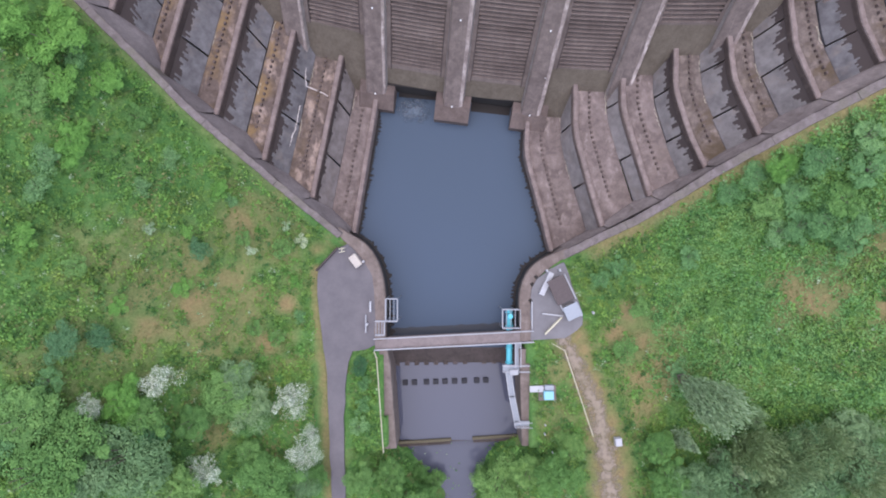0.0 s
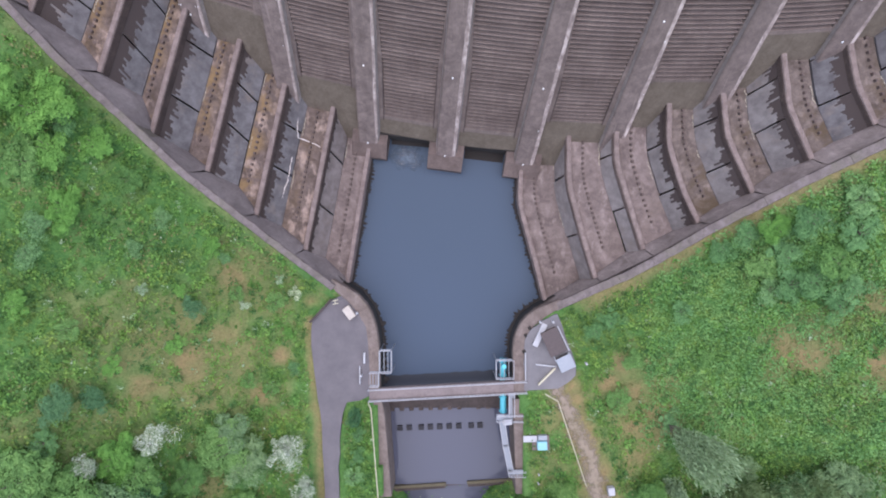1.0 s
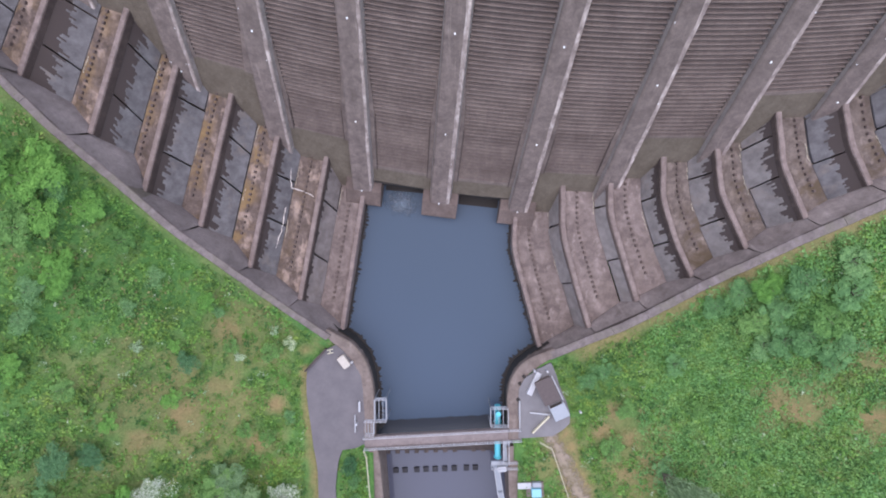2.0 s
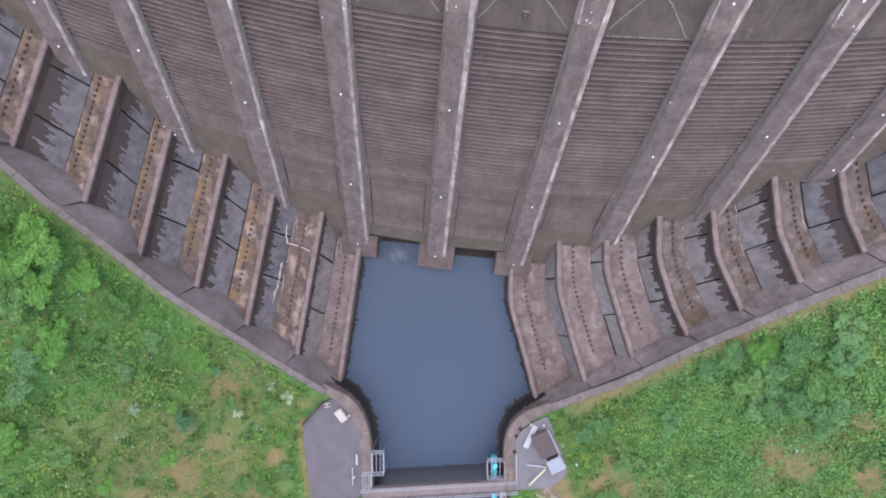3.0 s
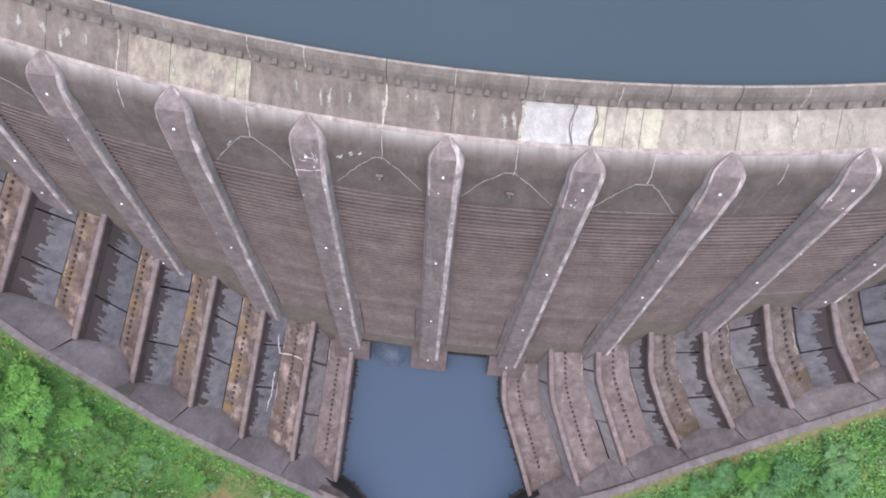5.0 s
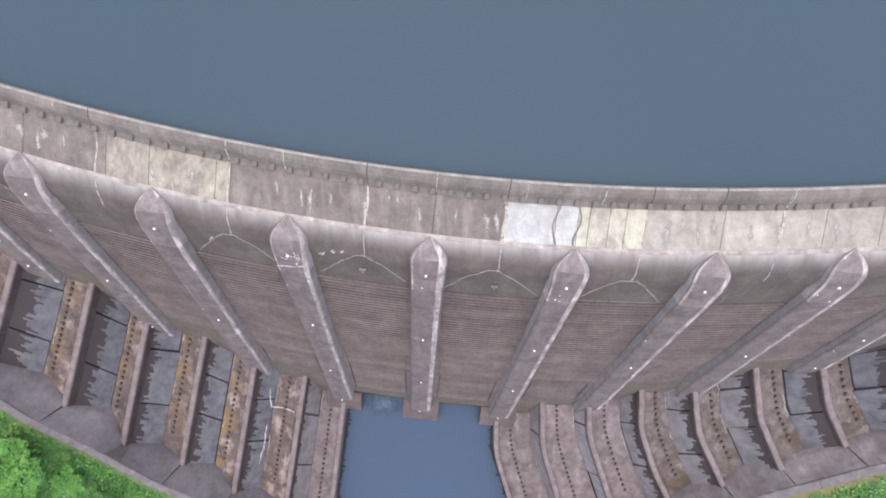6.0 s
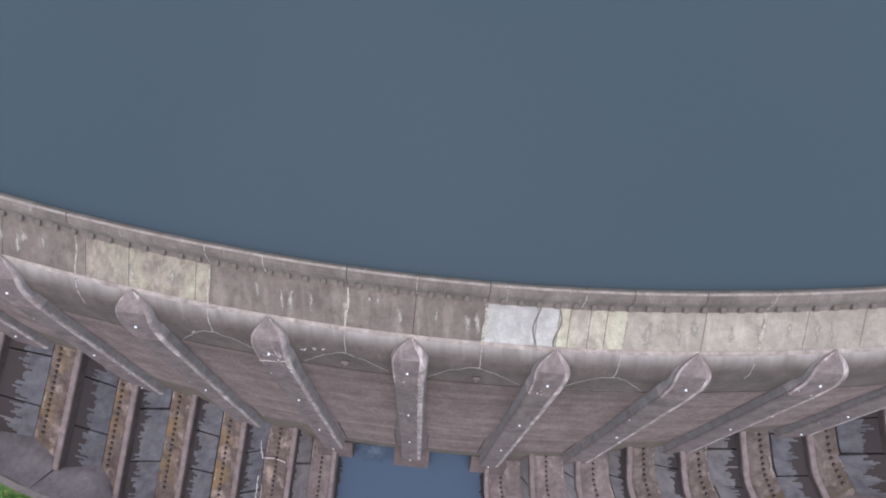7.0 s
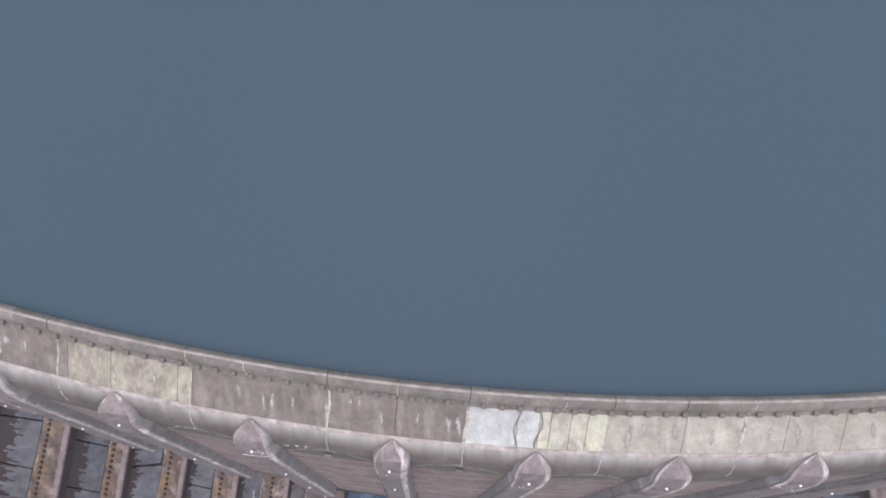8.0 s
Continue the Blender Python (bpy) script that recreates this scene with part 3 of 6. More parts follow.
def bay(k, u0, u1, zp, zbot):
    pr = face_profile(zp, zbot)
    us = np.linspace(u0, u1, 7)
    V, F = [], []
    for u in us:
        c = bow(u)
        V += [D(u, v + c, z) for v, z in pr]
    n = len(pr)
    for i in range(6):
        F += [(i * n + j, (i + 1) * n + j, (i + 1) * n + j + 1, i * n + j + 1) for j in range(n - 1)]
    ob = mesh_ob("face_panel", V, F, M_FACE, dam)
    top = next(i for i, p in enumerate(pr) if p == (v_front(30.5) + SET, 30.5))
    ob.data.materials.append(M_PLINTH)
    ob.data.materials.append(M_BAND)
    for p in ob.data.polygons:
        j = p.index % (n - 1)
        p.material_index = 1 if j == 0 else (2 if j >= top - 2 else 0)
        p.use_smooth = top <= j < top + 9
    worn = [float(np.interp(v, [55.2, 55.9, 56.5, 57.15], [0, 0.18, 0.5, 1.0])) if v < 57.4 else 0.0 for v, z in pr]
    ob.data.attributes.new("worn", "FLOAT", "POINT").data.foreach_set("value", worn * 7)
    return ob


PLINTH = {-2: 28.0, -1: 24.0, 0: 17.4, 1: 11.2, 2: 4.7, 3: 0.9, 4: 0.9, 5: 3.7, 6: 9.6, 7: 15.0, 8: 19.2, 9: 23.5}
for k in range(-2, 10):
    u0, u1 = RIBS[k + 2], RIBS[k + 3]
    zb = -1.5 if k in (3, 4) else -9.0
    bay(k, u0, u1, PLINTH[k], zb)

# smooth borders of the grooved panels beside the ribs
for k in range(-1, 9):
    for u, side in ((RIBS[k + 2], 1), (RIBS[k + 3], -1)):
        wide = 2.3 if (k, side) == (1, -1) else (1.6 if (k, side) == (0, -1) else 0.95)
        for z0, z1 in ((PLINTH[k] - 0.1, 14.0), (14.0, CORR_TOP)) if PLINTH[k] < 14 else ((PLINTH[k] - 0.1, CORR_TOP),):
            V, F = [], []
            for z in np.linspace(z0, z1, 7):
                w = wide * (1 if z < 9 else max(0.25, 1 - (z - 9) / 12))
                for x, out in ((1.0, -0.3), (1.0, 0.07), (1.5 + w, 0.07), (1.52 + w, -0.95)):
                    V.append(D(lean(u, z) + side * x, v_front(z) + SET + bow(lean(u, z) + side * x) - out - 0.03, z))
            for i in range(6):
                F += [(i * 4 + j, i * 4 + j + 1, (i + 1) * 4 + j + 1, (i + 1) * 4 + j) for j in range(3)]
            mesh_ob("panel_border", V, F, M_FACE, dam)
            # dark strip painting the shadow gap along the outer side of the border
            if wide < 1 and 2 <= k <= 5 and z0 < 10:
                V, F = [], []
                for z in np.linspace(z0, 9.0, 7):
                    for x, out in ((1.46, -0.3), (1.48, 0.1), (1.62, 0.1), (1.64, -0.95)):
                        V.append(D(lean(u, z) + side * (x + wide), v_front(z) + SET + bow(lean(u, z) + side * (x + wide)) - out - 0.05, z))
                for i in range(6):
                    F += [(i * 4 + j, i * 4 + j + 1, (i + 1) * 4 + j + 1, (i + 1) * 4 + j) for j in range(3)]
                mesh_ob("panel_joint", V, F, M_DARK, dam)

# near-black wall painting the shade behind the two open bays over the pool
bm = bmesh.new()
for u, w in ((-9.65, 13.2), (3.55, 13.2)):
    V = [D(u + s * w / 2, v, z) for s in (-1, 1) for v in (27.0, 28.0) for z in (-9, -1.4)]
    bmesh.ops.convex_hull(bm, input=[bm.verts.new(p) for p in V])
part("outlet_shade_wall", bm, M_BLACK_AND_SHADE, dam)
# added dark blocks at the water, painting the shade in the two openings
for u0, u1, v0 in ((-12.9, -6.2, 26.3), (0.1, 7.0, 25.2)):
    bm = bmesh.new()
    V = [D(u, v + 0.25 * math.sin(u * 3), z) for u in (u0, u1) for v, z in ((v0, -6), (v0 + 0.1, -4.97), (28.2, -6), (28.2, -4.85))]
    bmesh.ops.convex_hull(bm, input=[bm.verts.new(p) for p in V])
    part("outlet_shade_block", bm, M_BLACK_AND_SHADE, dam)
# body closing the sides of the dam above the flanks
for a, b in ((-150, RIBS[0]), (RIBS[-1], 150)):
    bm = bmesh.new()
    V = [D(u, v + bow(u), z) for u in (a, b) for v, z in ((45, 0), (56, 33.6), (63.2, 33.6), (63.2, 0))]
    bmesh.ops.convex_hull(bm, input=[bm.verts.new(p) for p in V])
    part("abutment_block", bm, M_FACE, dam)


HEAD = [(51.5, 31.0, 1.52), (53.3, 32.95, 1.6), (54.15, 33.6, 1.66)] + [(54.6 + 2.55 * f, float(np.interp(f, [0, 0.1, 0.3, 0.6, 1.0], [33.82, 33.92, 34.06, 34.14, 34.1])), 1.66 * (1 - f ** 2.1) + 0.02) for f in (0.0, 0.12, 0.25, 0.38, 0.5, 0.62, 0.73, 0.83, 0.92, 1.0)]


def swept(u, line, name, parent, label):
    """Chamfered rib section swept up a line of (upstream, height, half width)."""
    V, F = [], []
    for i, (v, z, w) in enumerate(line):
        a, b = line[max(i - 1, 0)], line[min(i + 1, len(line) - 1)]
        d = math.hypot(b[0] - a[0], b[1] - a[1])
        iv, iz = (b[1] - a[1]) / d, -(b[0] - a[0]) / d
        uc = lean(u, z)
        k = min(1.0, w / 1.0)
        band = (0.42 if u < -8 else 0.62) + 0.16 * noise.noise((u, z * 0.7, 2.0))
        for x, deep in ((-w - 0.42 * k, 2.7), (-w, 0.27 * k), (-w + 0.08 * k, 0.12 * k), (-w + 0.27 * k, 0), (0, -0.03), (w - band * k, 0), (w - 0.09 * k, 0.1 * k), (w, 0.26 * k), (w + 0.42 * k, 2.7)):
            V.append(D(uc + x, v + bow(u) + iv * deep, z + iz * deep))
    for i in range(len(line) - 1):
        F += [(i * 9 + j, i * 9 + j + 1, (i + 1) * 9 + j + 1, (i + 1) * 9 + j) for j in range(8)]
    F.append(tuple(range(9)))
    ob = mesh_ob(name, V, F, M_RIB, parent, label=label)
    # sides and right-hand edge get paler tones than the front
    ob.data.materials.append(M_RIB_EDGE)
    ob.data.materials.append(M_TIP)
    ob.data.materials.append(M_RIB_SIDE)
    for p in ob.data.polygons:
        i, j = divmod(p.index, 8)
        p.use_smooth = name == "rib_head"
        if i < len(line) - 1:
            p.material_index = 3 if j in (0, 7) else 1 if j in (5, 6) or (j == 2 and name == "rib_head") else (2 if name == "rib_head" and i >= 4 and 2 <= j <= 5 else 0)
    return ob


def rib(u, foot, dots):
    line = [(v_front(z), z, float(np.interp(z, [0, 31], [1.66, 1.52]))) for z in [foot] + list(np.arange(foot + 1.5, 30.4, 1.1)) + [31.0]]
    ob = swept(u, line, "rib", dam, "long sloping buttress rib with one pale edge")
    swept(u, HEAD, "rib_head", ob, "pointed rib head with pale edges")
    c = bow(u)
    for z in dots:
        bm = bmesh.new()
        vv = (53.35 if z > 32 else v_front(z)) + c - 0.04
        box(bm, D(lean(u, z) - 0.1, vv, 32.98 if z > 32 else z), (0.2, 0.2, 0.24), -AX, 0.03)
        part("marker_plate", bm, M_MARK, ob, "small white survey marker")
    return ob


DOTS = {-2: (33,), -1: (33, 26), 0: (33.1, 22, 17.5), 1: (33.1, 20.6, 10.2), 2: (33.1, 17.9, 3.6), 3: (33.2, 21.5, 9.4, -1.9), 4: (33.2, 21.7, 9.7, -1.9), 5: (33.2, 21.5, 9.6, -1.9), 6: (33.1, 17.9, 3.4), 7: (33.1, 20.3, 9.2), 8: (33.1, 22, 15), 9: (33, 27), 10: (33,)}
for k in range(-2, 11):
    rib(RIBS[k + 2], -4 if 2 < k < 6 else -6, DOTS[k])

# blocks at the feet of the three middle ribs
for u in (-16.25, -3.05, 10.15):
    bm = bmesh.new()
    V = [D(u + a, v + bow(u), z) for a in (-3.0, 3.0) for v, z in ((22.6, -9), (22.7, -3.4), (24.9, -1.9), (27.5, -1.6), (31, -9), (31, -1.6))]
    bmesh.ops.convex_hull(bm, input=[bm.verts.new(p) for p in V])
    part("pier_block", bm, M_BAFFLE, dam, "square concrete block at a rib foot standing in the pool")

# crest shelf: panels between the joints
cuts = [-95, -87.5, -74, -61, -54.5, -47.5, -41.1, -33.4, -29.4, -23.2, -21.85, -9.1, -3.0, 3.55, 8.1, 10.1, 11.1, 12.9, 14.4, 16.2, 23.2, 28.3, 32.2, 37.2, 41.5, 48, 54.7, 67, 81, 95]
LICHEN = ((-33.4, -21.9), (10.05, 16.3))
for a, b in zip(cuts[:-1], cuts[1:]):
    mid = (a + b) / 2
    mat = M_SHELF_PALE if 3.5 < mid < 10.1 else ((M_SHELF_LICHEN if mid < 0 else M_SHELF_YELLOW) if any(p < mid < q for p, q in LICHEN) else (M_SHELF_LIGHT if mid > 16 else M_SHELF))
    us = np.linspace(a + 0.025, b - 0.025, 4)
    V, F = [], []
    for u in us:
        c = bow(u)
        V += [D(u, v + c, z) for v, z in ((57.3, 33.5), (57.3, 33.84), (61.35, 33.92), (61.35, 33.5))]
    for i in range(3):
        F += [(i * 4 + j, (i + 1) * 4 + j, (i + 1) * 4 + j + 1, i * 4 + j + 1) for j in range(3)]
    F += [(0, 1, 2, 3), (15, 14, 13, 12)]
    mesh_ob("shelf_panel", V, F, mat, dam)

# pale worn nosing along the front of the shelf
ncuts = np.arange(-96.05, 97, 6.6)
for a, b in zip(ncuts[:-1], ncuts[1:]):
    V, F = [], []
    for u in np.linspace(a, b, 5):
        c = bow(u)
        V += [D(u, v + c, z) for v, z in ((57.42, 33.6), (57.38, 33.88), (57.22, 33.91), (57.02, 33.88), (56.88, 33.78), (56.9, 33.6))]
    for i in range(4):
        F += [(i * 6 + j, (i + 1) * 6 + j, (i + 1) * 6 + j + 1, i * 6 + j + 1) for j in range(5)]
    mesh_ob("nosing", V, F, M_NOSE, dam)

# rounded rim and its dentils
RIMP = [(60.95, 33.7), (61.0, 33.96), (61.25, 34.0), (61.5, 34.16), (61.72, 34.48), (61.98, 34.78), (62.35, 34.96), (62.75, 35.02), (62.97, 34.95), (63.08, 34.7), (63.1, 34.3), (63.1, 30.0)]
rcuts = [-95, -87.4, -74.2, -61, -47.6, -34.4, -22.0, -16.8, -9.3, -3, 3.5, 5.1, 12, 16.2, 22.5, 28.4, 41.5, 54.7, 68, 81, 95]
for a, b in zip(rcuts[:-1], rcuts[1:]):
    us = np.linspace(a + 0.03, b - 0.03, max(2, int((b - a) / 2)))
    V, F = [], []
    n = len(RIMP)
    for u in us:
        V += [D(u, v + bow(u), z) for v, z in RIMP]
    for i in range(len(us) - 1):
        F += [(i * n + j, (i + 1) * n + j, (i + 1) * n + j + 1, i * n + j + 1) for j in range(n - 1)]
    F += [tuple(range(n)), tuple(range(len(V) - 1, len(V) - 1 - n, -1))]
    rs = mesh_ob("rim_section", V, F, M_RIM, dam)
    rs.data.materials.append(M_RIM_TOP)
    for p in rs.data.polygons:
        if p.index < (len(us) - 1) * (n - 1) and p.index % (n - 1) in (7,):
            p.material_index = 1
bm = bmesh.new()
box(bm, (0, 0, 0), (0.5, 0.56, 0.4), 0, 0.05)
dent = bpy.data.meshes.new("dentil")
bm.to_mesh(dent)
bm.free()
dent.materials.append(M_RIM)
for i in range(78):
    u = -62 + i * 1.63
    ob = new("dentil", dent)
    ob.parent = dam
    ob.matrix_parent_inverse = Matrix.Translation(-dam.location)
    ob.matrix_basis = Matrix.Translation(D(u, 61.3 + bow(u), 34.13)) @ Matrix.Rotation(-AX + 0.0044 * u, 4, "Z")


def ribbon(name, pts, width, mat, parent, lift, up, label=""):
    """A thin raised line over a surface whose normal is up."""
    V, F = [], []
    up = Vector(up).normalized()
    p = [Vector(q) for q in pts]
    for i, q in enumerate(p):
        d = (p[min(i + 1, len(p) - 1)] - p[max(i - 1, 0)]).normalized()
        s = d.cross(up).normalized() * width / 2 * (0.6 + 0.8 * abs(noise.noise(q * 1.7)))
        V += [q - s - up * 0.05, q - s + up * lift, q + s + up * lift, q + s - up * 0.05]
    for i in range(len(p) - 1):
        F += [(i * 4 + j, i * 4 + j + 1, i * 4 + j + 5, i * 4 + j + 4) for j in range(3)]
    F += [(0, 3, 2, 1), tuple(len(V) - 4 + j for j in range(4))]
    return mesh_ob(name, V, F, mat, parent, label=label)


# pale mineral lines on the smooth band above the grooves
NF = D(0, -1, 0.81)


def on_face(u, z):
    v = np.interp(z, [0, 31.6, 32.1, 32.58, 32.95], [v_front(0) + SET, v_front(31.6) + SET, 53.95, 54.35, 54.75])
    return Vector(D(u, v + bow(u) - 0.02, z))


def crack(pts):
    q = []
    for (u0, z0), (u1, z1) in zip(pts[:-1], pts[1:]):
        for i in range(7):
            t = i / 7
            q.append(on_face(u0 + t * (u1 - u0) + 0.08 * random.uniform(-1, 1), z0 + t * (z1 - z0)))
    q.append(on_face(*pts[-1]))
    ribbon("mineral_line", q, 0.08, M_VEIN, dam, 0.015, NF)


crack([(-26.8, 28.9), (-24.9, 30.65), (-23.1, 32.3), (-21.8, 32.5), (-20.2, 31.2), (-18.6, 29.6)])
crack([(-14.0, 29.2), (-12.0, 31.0), (-10.1, 32.6), (-9.1, 32.7), (-7.5, 31.4), (-5.3, 29.5)])
crack([(-1.25, 29.35), (0.7, 31.4), (2.5, 32.65), (3.6, 32.7), (5.1, 31.6), (8.1, 29.3)])
crack([(12.3, 29.5), (13.8, 31.0), (15.1, 32.4), (16.8, 32.4), (18.0, 31.4), (20.6, 29.0)])
crack([(12.4, 28.93), (16.0, 28.95), (20.4, 28.9)])
crack([(-50.5, 31.9), (-48, 32.0), (-45.4, 31.0), (-44.2, 30.0)])
for u, z in ((-9.55, 30.7), (3.54, 30.4)):
    bm = bmesh.new()
    box(bm, on_face(u, z) + Vector((0, -0.1, 0.1)), (0.75, 0.3, 0.25), -AX, 0.04)
    box(bm, on_face(u, z - 0.35) + Vector((0, -0.1, 0.05)), (0.3, 0.3, 0.5), -AX, 0.04)
    part("wall_bracket", bm, M_FACE, dam)
for u in (-34.3, -22, -9.2, 3.5, 16.2, 28.4):
    q = [Vector(D(u + 0.07 * math.sin(7 * t + u), 57.2 + 3.9 * t + bow(u), 33.85 + 0.07 * t)) for t in np.linspace(0, 1, 9)]
    ribbon("joint_deposit", q, 0.42 if u == 3.5 else (0.26 if u in (28.4, -9.2) else 0.16), M_CALCITE, dam, 0.012, (0, 0, 1))
    q = [Vector(D(u + 0.05 * math.sin(5 * z), v + bow(u) - 0.01, z)) for v, z in ((57.0, 33.83), (56.3, 33.72), (55.6, 33.47), (54.9, 33.06), (54.3, 32.54))]
    ribbon("joint_deposit", q, 0.1, M_VEIN, dam, 0.015, NF)
for u in (-16.8, -3.0, 5.1, 12.0, -22.0, 28.4):
    q = [Vector(D(u, v + bow(u), z)) for v, z in RIMP[2:9]]
    ribbon("joint_deposit", q, 0.1, M_CALCITE, dam, 0.025, (0, -0.3, 1))
for u in (8.1, 10.1):
    q = [Vector(D(u + 0.25 * math.sin(6 * t + u), 57.2 + 3.9 * t + bow(u), 33.85 + 0.07 * t)) for t in np.linspace(0, 1, 12)]
    ribbon("shelf_crack", q, 0.2, M_RIM, dam, 0.02, (0, 0, 1))

# pale runs of lime across the shelf
runs = [(-41.5, 58.6, 60.8, 0.5), (-39.8, 57.9, 60.5, 0.2), (-37.6, 58.6, 60.9, 0.16), (-17.8, 58.9, 60.8, 0.2), (-15.3, 58.0, 60.7, 0.14), (-14.5, 57.8, 60.8, 0.26), (-12.8, 58.3, 60.7, 0.24), (-9.4, 57.6, 60.9, 0.42), (-7.4, 59.9, 60.8, 0.2), (-6.7, 59.9, 60.8, 0.2), (-4.6, 58.2, 60.6, 0.3), (-1.2, 58.6, 60.7, 0.16), (1.6, 58.1, 60.6, 0.34), (2.7, 57.9, 60.8, 0.3), (19.2, 59.2, 60.8, 0.16), (20.8, 57.8, 60.7, 0.14), (25.4, 58.2, 60.4, 0.2), (28.1, 57.7, 60.9, 0.34), (30.5, 58.6, 60.6, 0.15), (-25.6, 58.2, 60.4, 0.18), (-29.3, 58.0, 60.2, 0.22), (-46.2, 58.2, 60.7, 0.2), (34.4, 58.0, 60.8, 0.2), (39.5, 58.3, 60.8, 0.2)]
for u, v0, v1, w in runs + [(-39.3, 59.0, 60.5, 0.5), (-44.0, 58.4, 60.9, 0.4), (33.0, 57.9, 60.9, 0.3), (18.0, 57.8, 60.9, 0.4), (22.2, 58.8, 60.9, 0.35)]:
    V, E = [], []
    for i in range(9):
        t = i / 8
        for j in range(5):
            x = (j / 2 - 1) * (w * 1.6 + 0.1) * (0.7 + 0.5 * noise.noise((u, 3 * t, 1.0)))
            v = v0 + (v1 - v0) * t
            V.append(D(u + x + 0.12 * math.sin(3 * t + u) + 0.3 * (1 - t), v + bow(u), 33.853 + 0.02 * (v - 57.3)))
            E.append(1.0 * math.sin(math.pi * min(1.0, 0.15 + 0.95 * t)) * (1 - abs(j / 2 - 1) ** 1.5))
    F = [(i * 5 + j, i * 5 + j + 1, (i + 1) * 5 + j + 1, (i + 1) * 5 + j) for i in range(8) for j in range(4)]
    mesh_ob("lime_run", V, F, M_LIME, dam, smooth=True).data.attributes.new("inner", "FLOAT", "POINT").data.foreach_set("value", E)
# lime crusts on one rib head and on the smooth band beside it
def on_head(x, z):
    v = float(np.interp(z, [31.0, 32.95, 33.6], [51.5, 53.3, 54.15]))
    return Vector(D(lean(RIBS[5], z) + x, v + bow(RIBS[5]) - 0.04, z))


for pts in ([(-1.45, 31.68), (-0.9, 31.72), (0.2, 31.78), (1.2, 31.9)], [(-0.2, 33.2), (0.1, 33.0), (0.45, 32.95), (0.8, 33.1)], [(0.5, 33.3), (0.75, 33.0), (0.7, 32.7)], [(0.9, 33.25), (1.0, 32.85), (0.8, 32.62)], [(-0.75, 32.75), (-0.4, 32.62), (-0.1, 32.7)], [(0.95, 30.2), (1.05, 29.6)], [(0.9, 28.6), (1.0, 28.0), (0.85, 27.6)]):
    q = [on_head(pts[0][0], pts[0][1])]
    for (x0, z0), (x1, z1) in zip(pts[:-1], pts[1:]):
        q += [on_head(x0 + (x1 - x0) * t + random.uniform(-0.05, 0.05), z0 + (z1 - z0) * t + random.uniform(-0.04, 0.04)) for t in (0.33, 0.66, 1.0)]
    ribbon("lime_crust", q, 0.09, M_SALT, dam, 0.02, NF)
for u, z in ((-13.7, 32.0), (-13.3, 32.2), (-13.45, 31.95), (-12.4, 32.6), (-12.3, 32.45), (-11.45, 32.65), (-24.9, 30.9), (-24.6, 31.2)):
    ribbon("lime_crust", [on_face(u, z), on_face(u + 0.09, z + 0.1), on_face(u + 0.2, z + 0.08), on_face(u + 0.24, z + 0.22)], 0.1, M_SALT, dam, 0.02, NF)
# small white flecks on the pale rib edges and heads
V, F = [], []
for i in range(48):
    k = random.choice(range(0, 9))
    u = RIBS[k + 2]
    if random.random() < 0.12:
        z, x = random.uniform(31.2, 32.8), random.uniform(-1.3, 1.3)
    else:
        z, x = random.uniform(0, 32), random.choice((1.25, 1.35, 1.0, -1.3, 0.2)) + random.uniform(-0.15, 0.15)
    z = max(z, PLINTH.get(k, 0))
    q = Vector(D(lean(u, z) + x, v_front(z) + bow(u) - 0.02, z))
    e, r = Vector(D(1, 0, 0)), random.uniform(0.03, 0.075)
    f = Vector(D(0, 0.63, 0.78)) * random.uniform(0.7, 1.8)
    n0 = len(V)
    V += [tuple(q - e * r - f * r), tuple(q + e * r - f * r * 0.4), tuple(q + e * r * 0.6 + f * r), tuple(q - e * r * 0.8 + f * r * 0.7), tuple(q + Vector(D(0, 0.1, -0.08)))]
    F += [(n0, n0 + 1, n0 + 2, n0 + 3), (n0, n0 + 4, n0 + 1), (n0 + 1, n0 + 4, n0 + 2), (n0 + 2, n0 + 4, n0 + 3), (n0 + 3, n0 + 4, n0)]
tagged(mesh_ob("lime_flecks", V, F, M_MARK, dam), kind="stuff")

# ---------------------------------------------------------------- reservoir and pool
us = np.linspace(-150, 150, 61)
V = [D(u, 62.98 + bow(u), WATER_HIGH) for u in us] + [D(u * 12, 2600, WATER_HIGH) for u in us]
F = [(i, i + 1, 62 + i, 61 + i) for i in range(60)]
tagged(mesh_ob("reservoir_water", V, F, M_LAKE), "calm slate-blue reservoir water behind the dam", "water", kind="structure")
V = [(-26, -16.6, WATER_LOW), (22, -16.6, WATER_LOW), (30, 34, WATER_LOW), (-30, 38, WATER_LOW)]
tagged(mesh_ob("pool_water", V, [(0, 1, 2, 3)], M_POOL), "still blue-grey stilling pool water", "water", kind="structure")

# dark ragged strip laid over the pool to paint the footbridge's dark reflection
V, F = [], []
for i in range(41):
    x = -11.3 + 24.2 * i / 40
    y = -14.55 + 0.053 * (x - 0.5)
    V += [(x, y + 1.95 + 0.18 * noise.noise((x * 0.8, 0, 4)), WATER_LOW - 0.3), (x, y + 1.8 + 0.18 * noise.noise((x * 0.8, 0, 4)), WATER_LOW + 0.02), (x, y - 1.2, WATER_LOW + 0.06), (x, y - 1.2, WATER_LOW - 0.3)]
F = [(i * 4 + j, (i + 1) * 4 + j, (i + 1) * 4 + j + 1, i * 4 + j + 1) for i in range(40) for j in range(3)]
tagged(mesh_ob("bridge_reflection_strip", V, F, M_BRIDGE_REFLECTION), "dark strip just above the water painting the reflection of the footbridge", "weir", kind="structure")

